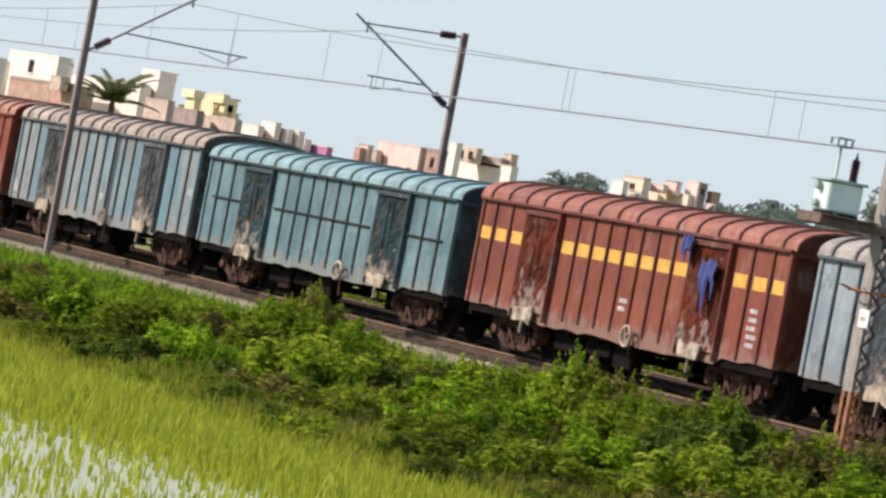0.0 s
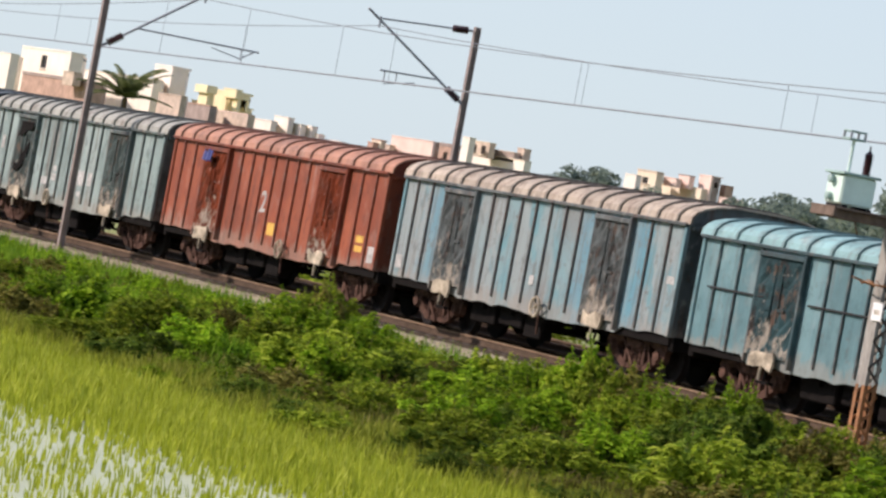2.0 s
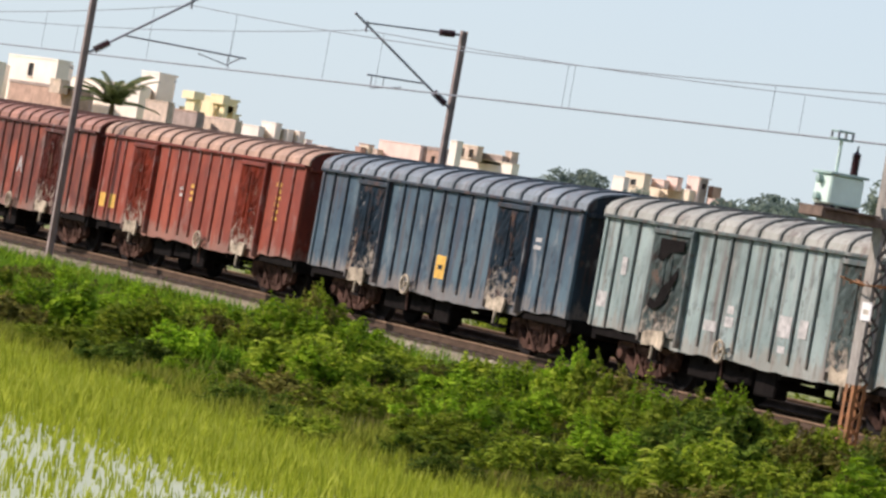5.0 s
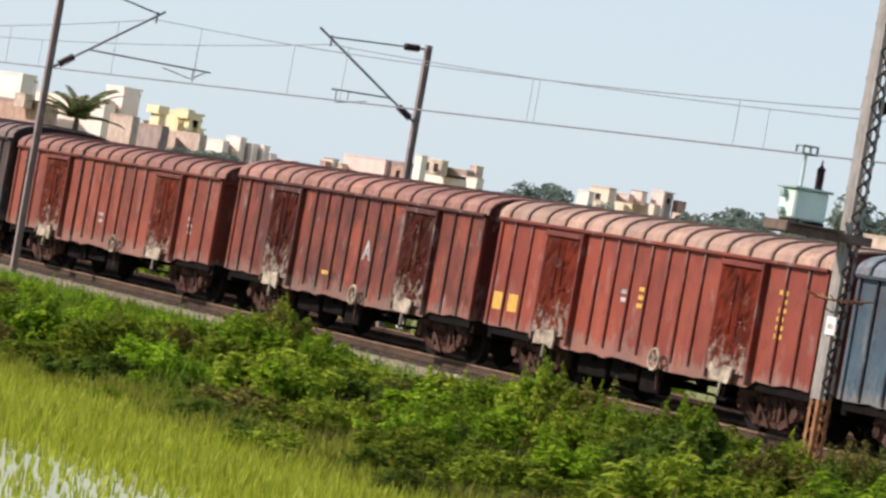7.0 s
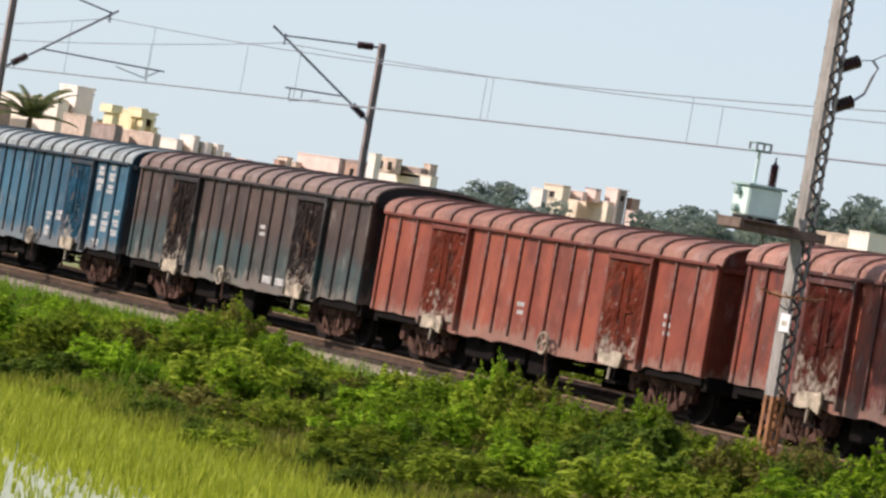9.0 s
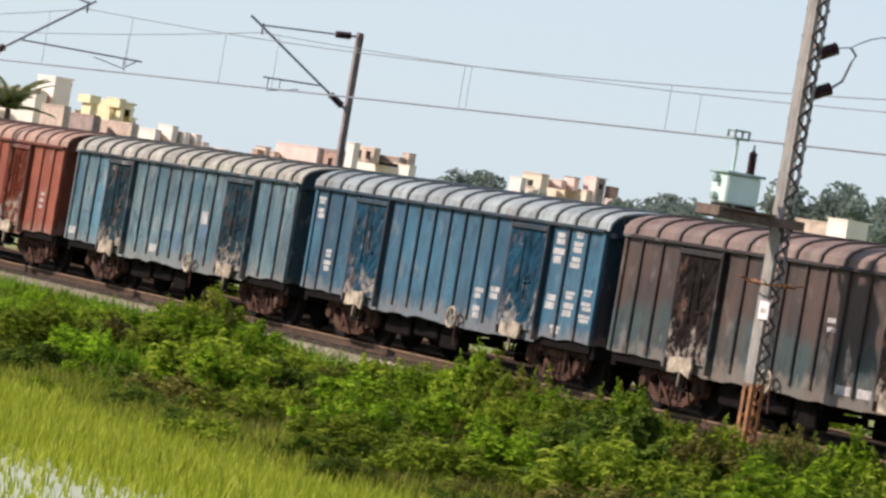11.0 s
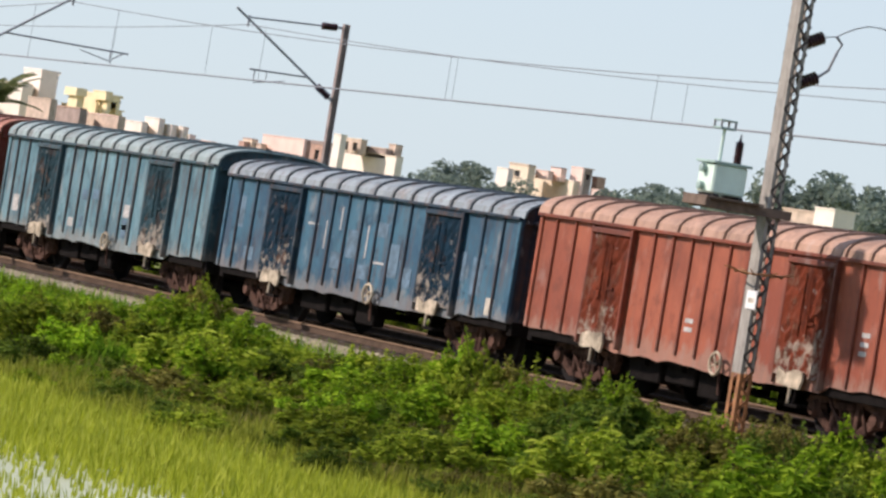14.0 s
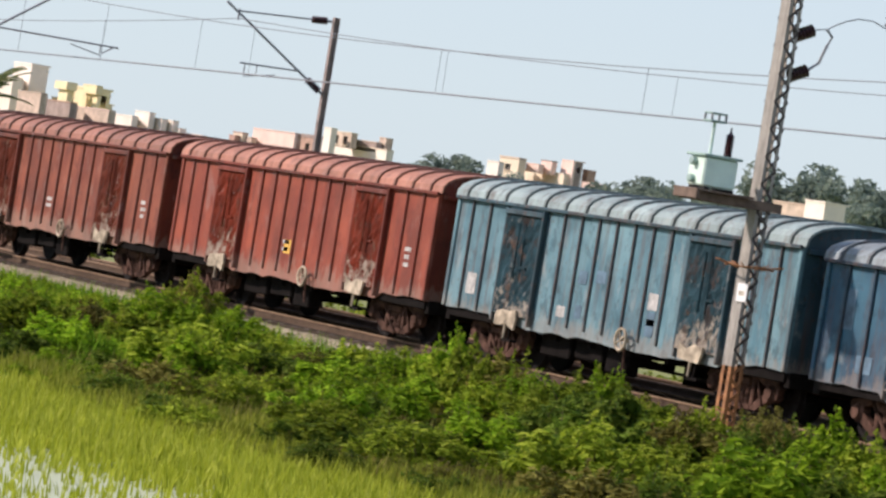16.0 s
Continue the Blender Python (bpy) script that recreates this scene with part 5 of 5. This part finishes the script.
def build_trees():
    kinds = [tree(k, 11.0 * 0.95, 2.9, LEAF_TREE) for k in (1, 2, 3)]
    for t in kinds:
        t.scale.z = 0.56
    kinds[0].location, kinds[1].location, kinds[2].location = (-341.5, 125.8, -1.4), (-345.5, 130.7, -1.4), (-349, 136, -1.4)
    spots = [(-330.5, 142.7, 9.7), (-323.5, 141.4, 9.3), (-256.8, 114.3, 11.3), (-255.0, 117.5, 11.0), (-246.8, 114.2, 10.4), (-287.1, 122, 9.2), (-327, 144, 8.6),
             (-314, 143, 9.0), (-302, 141, 8.8), (-291, 138, 8.6), (-262, 114, 9.6), (-250, 119, 10.2), (-242, 113, 9.6), (-346, 133, 9.4), (-352, 140, 9.0), (-240, 118, 10.2), (-281, 128, 8.8), (-307, 139, 8.8), (-319, 144, 9.2)]
    spots += [(-288, 79.6, 6.0), (-287, 83, 5.9), (-285, 88, 5.8), (-289, 75.5, 6.0), (-339, 123.5, 8.0), (-344, 131, 7.6), (-347, 135.5, 7.4), (-351, 140, 7.4), (-352, 126, 6.8), (-352, 122, 6.6), (-368, 121, 6.6)]
    rnd = random.Random(9)
    for i, (x, y, h) in enumerate(spots):
        c = copy_thing(kinds[i % 3], pose(x, y, -1.4, 0, 0, rnd.uniform(0, 360)))
        c.scale = (1.25, 1.25, (h + 1.5) / 10.4)
    palm((-281.1, 63.9, -1.4), 7.7)
    far = Shape()
    for _ in range(5200):
        x = rnd.uniform(-900, -150)
        p = Vector((x, 230 + rnd.uniform(-10, 25) - x * 0.12, -1 + 7.5 * rnd.random() * (0.75 + 0.35 * noise.noise((x * 0.03, 0, 0)))))
        leaf_quads(far, [p], 1.5, rnd)
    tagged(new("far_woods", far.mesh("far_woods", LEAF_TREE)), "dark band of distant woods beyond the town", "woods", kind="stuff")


def shrub(seed, mat, h, big=1.0):
    """Leaning stems that carry dense tufts and end in upright sprays; gaps stay between the tufts."""
    rnd = random.Random(seed)
    b = thing("shrub", "leafy green bush on the railway bank", "shrub", "shrubs of the bank")
    stem, leaves = Shape(), Shape()

    def leaf(c, d, u):
        q = d.to_track_quat("Z", "Y").to_matrix() @ Euler((0, 0, rnd.uniform(0, 6.3))).to_matrix()
        v = u * rnd.uniform(0.4, 0.65)
        leaves.faces([c + q @ Vector(k) for k in ((-u, 0, 0), (0, -v, u * 0.15), (u, 0, -u * 0.2), (0, v, u * 0.15))], [(0, 1, 2, 3)])

    for n in range(21):
        a, lean = rnd.uniform(0, 6.3), rnd.uniform(0.05, 0.85)
        tip = Vector((math.cos(a) * lean * h * 0.7, math.sin(a) * lean * h * 0.7, h * rnd.uniform(0.30, 0.88) * (1.1 - 0.4 * lean)))
        mid = tip * 0.5 + Vector((0, 0, 0.08 * h))
        stem.tube((0, 0, -0.1), mid, 0.018, 0.012, 5).tube(mid, tip, 0.012, 0.005, 5)
        r = rnd.uniform(0.10, 0.26)
        for p in blob_points(rnd, Vector((0, 0, 0)), 1.0, 62, 1.0):
            d = p.normalized()
            c = tip + Vector((d.x * r, d.y * r, d.z * r * 1.1)) * rnd.uniform(0.6, 1.15)
            leaf(c, d + Vector((rnd.uniform(-0.8, 0.8), rnd.uniform(-0.8, 0.8), rnd.uniform(-0.2, 0.9))), big * rnd.uniform(0.03, 0.085))
        # a spray that stands over the tuft
        top = tip + Vector((rnd.uniform(-0.16, 0.16), rnd.uniform(-0.16, 0.16), rnd.uniform(0.15, 0.42) * h))
        stem.tube(tip, top, 0.006, 0.003, 4)
        for i in range(26):
            u = i / 25
            c = tip.lerp(top, u) + Vector((rnd.uniform(-1, 1), rnd.uniform(-1, 1), rnd.uniform(-0.6, 0.6))) * 0.11 * (1.05 - u)
            leaf(c, Vector((rnd.uniform(-0.8, 0.8), rnd.uniform(-0.8, 0.8), rnd.uniform(0.2, 1.0))), big * rnd.uniform(0.035, 0.075) * (1.15 - 0.5 * u))
        for _ in range(8):
            leaf_quads(leaves, [mid.lerp(tip, rnd.random()) + Vector((rnd.uniform(-0.08, 0.08), rnd.uniform(-0.08, 0.08), 0))], 0.05, rnd)
    part("stem", stem, STEM_MAT, b)
    part("foliage", leaves, mat, b)
    return b


# Bush-top outline as seen from EYE, given as (x, z) at y = -6.
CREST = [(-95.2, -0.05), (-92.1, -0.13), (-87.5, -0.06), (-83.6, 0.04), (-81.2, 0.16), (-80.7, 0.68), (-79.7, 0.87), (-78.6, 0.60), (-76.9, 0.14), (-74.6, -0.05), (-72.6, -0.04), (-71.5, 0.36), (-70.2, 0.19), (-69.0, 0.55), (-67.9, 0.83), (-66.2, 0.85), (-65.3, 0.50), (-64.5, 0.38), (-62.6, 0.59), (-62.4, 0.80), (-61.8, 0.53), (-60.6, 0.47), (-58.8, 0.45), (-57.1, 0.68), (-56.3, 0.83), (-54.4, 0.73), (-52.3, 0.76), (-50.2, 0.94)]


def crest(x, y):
    """How high the top of the bushes may stand at x, y: the outline of the bank seen from EYE, taken at y = -6 and
    carried along sight lines to the other rows.
    """
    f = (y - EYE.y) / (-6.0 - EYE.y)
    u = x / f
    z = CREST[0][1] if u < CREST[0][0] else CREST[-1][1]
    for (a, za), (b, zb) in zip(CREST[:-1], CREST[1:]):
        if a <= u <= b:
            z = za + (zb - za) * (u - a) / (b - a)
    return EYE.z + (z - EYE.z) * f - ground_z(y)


def build_shrubs():
    rnd = random.Random(21)
    kinds = [shrub(k, LEAF_BRIGHT if k < 4 else LEAF_OLIVE if k < 8 else LEAF_BROWN if k < 10 else LEAF_DEEP, 1.3, (0.85, 1.1, 1.0, 1.25)[k % 4]) for k in range(13)]
    first = {}
    for row, y in enumerate((-13.2, -12.0, -10.6, -9.2, -7.8, -6.4, -5.2)):
        x = -118.0
        while x < -43:
            x += rnd.uniform(2.0, 3.1)
            yy = y + rnd.uniform(-0.6, 0.6)
            bright = 0.8 * noise.noise((x * 0.35, yy * 0.5, 4.0)) + rnd.uniform(-0.35, 0.35) + (0.3 if x < -80 else -0.35 if x > -63 else 0.0)
            k = rnd.randrange(4) + (0 if bright > 0 else 4)
            if rnd.random() < (0.38, 0.26, 0.18, 0.12, 0.10, 0.12, 0.12)[row]:
                k = 8 + rnd.randrange(2)
            if rnd.random() < (0.42 if x > -64 and yy < -8 else 0.16):
                k = 10 + rnd.randrange(3)
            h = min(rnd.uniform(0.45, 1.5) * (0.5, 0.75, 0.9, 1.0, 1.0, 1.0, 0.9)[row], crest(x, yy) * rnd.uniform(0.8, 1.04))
            if h < 0.18:
                continue
            m = pose(x, yy, ground_z(yy) - 0.02, 0, 0, rnd.uniform(0, 360))
            if k not in first:
                first[k] = c = kinds[k]
                c.matrix_basis = m
            else:
                c = copy_thing(kinds[k], m)
            f = h / 1.55
            c.scale = (0.70 + 1.05 * f, 0.62 + 0.95 * f, 0.06 + 0.96 * f)
            tagged(c, "bright green leafy bush on the railway bank" if k < 4 else "olive green leafy bush on the railway bank" if k < 8 else "brownish half-dry bush on the railway bank" if k < 10 else "deep green dense bush on the railway bank")
    # an unbroken row along the crest
    x = -94.0
    while x < -48:
        x += rnd.uniform(1.05, 1.6)
        y = rnd.uniform(-6.5, -5.7)
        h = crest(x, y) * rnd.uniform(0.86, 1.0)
        k = rnd.choice((0, 2, 4, 5, 6, 7, 7, 9, 11, 12))
        if h < 0.25:
            continue
        c = copy_thing(kinds[k], pose(x, y, ground_z(y) - 0.02, 0, 0, rnd.uniform(0, 360)))
        c.scale = (1.25, 1.1, h / 1.6)
        tagged(c, "bright green bush along the crest of the bank" if k < 4 else "olive green bush along the crest of the bank" if k < 8 else "brownish bush along the crest of the bank" if k < 10 else "deep green bush along the crest of the bank")
    # the tall ones that stand up in front of the wheels
    for x, y, k, wide in ((-79.9, -6.0, 5, 1.0), (-79.2, -6.3, 9, 0.8), (-71.6, -6.2, 6, 0.6), (-67.9, -6.0, 2, 0.95), (-66.4, -6.1, 6, 1.0), (-62.5, -6.0, 1, 0.7), (-61.0, -6.3, 4, 0.8), (-58.6, -6.1, 5, 0.8), (-56.4, -6.0, 8, 0.9), (-54.6, -6.2, 3, 0.9), (-52.6, -6.0, 6, 0.9), (-50.4, -6.1, 7, 0.9)):
        c = copy_thing(kinds[k], pose(x, y, ground_z(y) - 0.02, 0, 0, x * 77))
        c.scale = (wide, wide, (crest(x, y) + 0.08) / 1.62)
        tagged(c, "tall bright green bush at the edge of the ballast" if k < 4 else "tall olive green bush at the edge of the ballast" if k < 8 else "tall brownish half-dry bush at the edge of the ballast")


def build_far_bushes():
    """Bushes on the slope beyond the second track, seen under the wagons."""
    rnd = random.Random(77)
    near = [o for o in scene.objects if o.name.startswith("shrub")][4:8]
    x = -128.0
    while x < -58:
        x += rnd.uniform(1.7, 2.9)
        y = rnd.uniform(9.0, 11.6)
        c = copy_thing(rnd.choice(near), pose(x, y, ground_z(y) - 0.03, 0, 0, rnd.uniform(0, 360)))
        h = rnd.uniform(0.55, 1.0)
        c.scale = (1.7, 1.3, h)
        tagged(c, "green bush beyond the second railway track", group="bushes beyond the tracks")


def blades(s, x, y, z, h, n, rnd, wide=0.012, spread=0.10):
    for _ in range(n):
        a = rnd.uniform(0, 6.3)
        hh, lean = h * rnd.uniform(0.6, 1.1), rnd.uniform(0.05, 0.45)
        bx, by = x + rnd.uniform(-spread, spread), y + rnd.uniform(-spread, spread)
        dx, dy = math.cos(a), math.sin(a)
        w = wide * rnd.uniform(0.7, 1.4)
        m = (bx + dx * hh * lean * 0.4, by + dy * hh * lean * 0.4, z + hh * 0.6)
        t = (bx + dx * hh * lean, by + dy * hh * lean, z + hh)
        s.faces([(bx - dy * w, by + dx * w, z), (bx + dy * w, by - dx * w, z), (m[0] + dy * w, m[1] - dx * w, m[2]), (m[0] - dy * w, m[1] + dx * w, m[2]), t], [(0, 1, 2, 3), (3, 2, 4)])


def in_view(x, y):
    return math.degrees(math.atan2(-x, y + 40.78)) < 72.5 and math.degrees(math.atan2(-x, y + 40.78)) > 55


def build_crops():
    rnd = random.Random(33)
    s = Shape()
    y = -25.5
    while y < -13.3:
        x = -92.0
        while x < -40:
            x += 0.17 if y > -19 else 0.24
            px, py = x + rnd.uniform(-0.07, 0.07), y + rnd.uniform(-0.07, 0.07)
            edge = -16.7 + (px + 50) * 0.14 + 0.9 * noise.noise((px * 0.35, py * 0.35, 1.0))
            wet = min(1.0, max(0.0, (edge - py) / 3.2))
            if in_view(px, py) and rnd.random() > wet * 0.55:
                blades(s, px, py, -1.5, (0.40 - 0.18 * wet) * rnd.uniform(0.75, 1.25), 7 - round(3 * wet), rnd, 0.011, 0.05)
        y += 0.2
    tagged(new("rice_crop", s.mesh("rice_crop", LEAF_RICE)), "young yellow-green rice standing in rows", "rice", kind="stuff")
    g = Shape()
    for _ in range(16000):
        x, y = rnd.uniform(-112, -44), rnd.uniform(-13.2, -3.4)
        blades(g, x, y, ground_z(y) - 0.03, rnd.uniform(0.15, 0.5), 5, rnd, 0.010, 0.12)
    lush = Shape()
    for _ in range(20000):
        x, y = rnd.uniform(-114, -44), rnd.uniform(-12.6, -4.2)
        if noise.noise((x * 0.16, y * 0.3, 8.0)) + (0.45 if y > -11 else 0.0) > 0 and x < -75 - 3 * noise.noise((y, 0, 1)):
            blades(lush, x, y, ground_z(y) - 0.03, rnd.uniform(0.3, 0.75), 6, rnd, 0.016, 0.16)
    # tussocks along the foot of the bank, running out into the rice
    foot = Shape()
    for _ in range(9000):
        x, y = rnd.uniform(-100, -42), -14.4 + 2.4 * rnd.random() ** 1.3
        if noise.noise((x * 0.4, y * 0.6, 2.0)) > -0.12:
            blades(foot, x, y, ground_z(y) - 0.03, rnd.uniform(0.18, 0.5), 6, rnd, 0.014, 0.14)
    tagged(new("foot_grass", foot.mesh("foot_grass", LEAF_TUSSOCK)), "yellowish green tussocks at the foot of the bank", "grass", kind="stuff")
    tagged(new("tall_grass", lush.mesh("tall_grass", LEAF_GRASS)), "lush green grass on the railway bank", "grass", kind="stuff")
    tagged(new("weeds", g.mesh("weeds", LEAF_WEED)), "tangled dry and green weeds on the bank", "weeds", kind="stuff")


# ---- the place ----
build_ground()
build_train()
lattice_mast()
transformer()
beam_mast(-104.95, -2.7, 7.6, 1)
beam_mast(-104.0, 7.4, 7.5, -1)
marker_board(-102.75, 7.4)
wires(0.0, 5.26, sag(-165, 6.85, -104.95, 6.82, 6.0) + sag(-104.95, 6.82, -44.5, 6.9, 6.16) + sag(-44.5, 6.9, 16, 6.9, 6.1) + [(16, 6.9)], (-140, -128, -116, -107.6, -101.7, -95.6, -82.5, -73.4, -64.5, -55), "overhead_wire")
wires(4.58, 5.575, sag(-165, 7.05, -104.0, 7.02, 6.35) + sag(-104.0, 7.02, -44, 7.0, 6.41) + sag(-44, 7.0, 16, 7.0, 6.5) + [(16, 7.0)], (-150, -138, -126, -113.2, -102.8, -91.4, -80.3, -69, -58), "overhead_wire")
build_houses()
build_trees()
build_shrubs()
build_far_bushes()
build_crops()
build_tracks()


def distance(t):
    """Travel at t, straight between the rows."""
    for (a, sa), (b, sb) in zip(TRAVEL[:-1], TRAVEL[1:]):
        if a <= t <= b:
            return sa + (sb - sa) * (t - a) / (b - a)
    return TRAVEL[-1][1]


def motions():
    for k, w in enumerate(WAGONS):
        walk(w, [(t, pose(s + MIDDLES[k], 0, 0)) for t, s in TRAVEL])
    turned = {}
    steps = [i * 0.05 for i in range(321)]
    for w in WAGONS:
        for o in w.children_recursive:
            if not o.name.startswith("wheelset"):
                continue
            side = round(o.location.x)
            if side not in turned:
                walk(o, [(t, pose(side, 0, 0.5, 0, math.degrees(distance(t) / 0.5), 0)) for t in steps])
                turned[side] = o.animation_data
            else:
                o.rotation_mode = "QUATERNION"
                keys = o.animation_data_create()
                keys.action = turned[side].action
                keys.action_slot = turned[side].action_slot


motions()
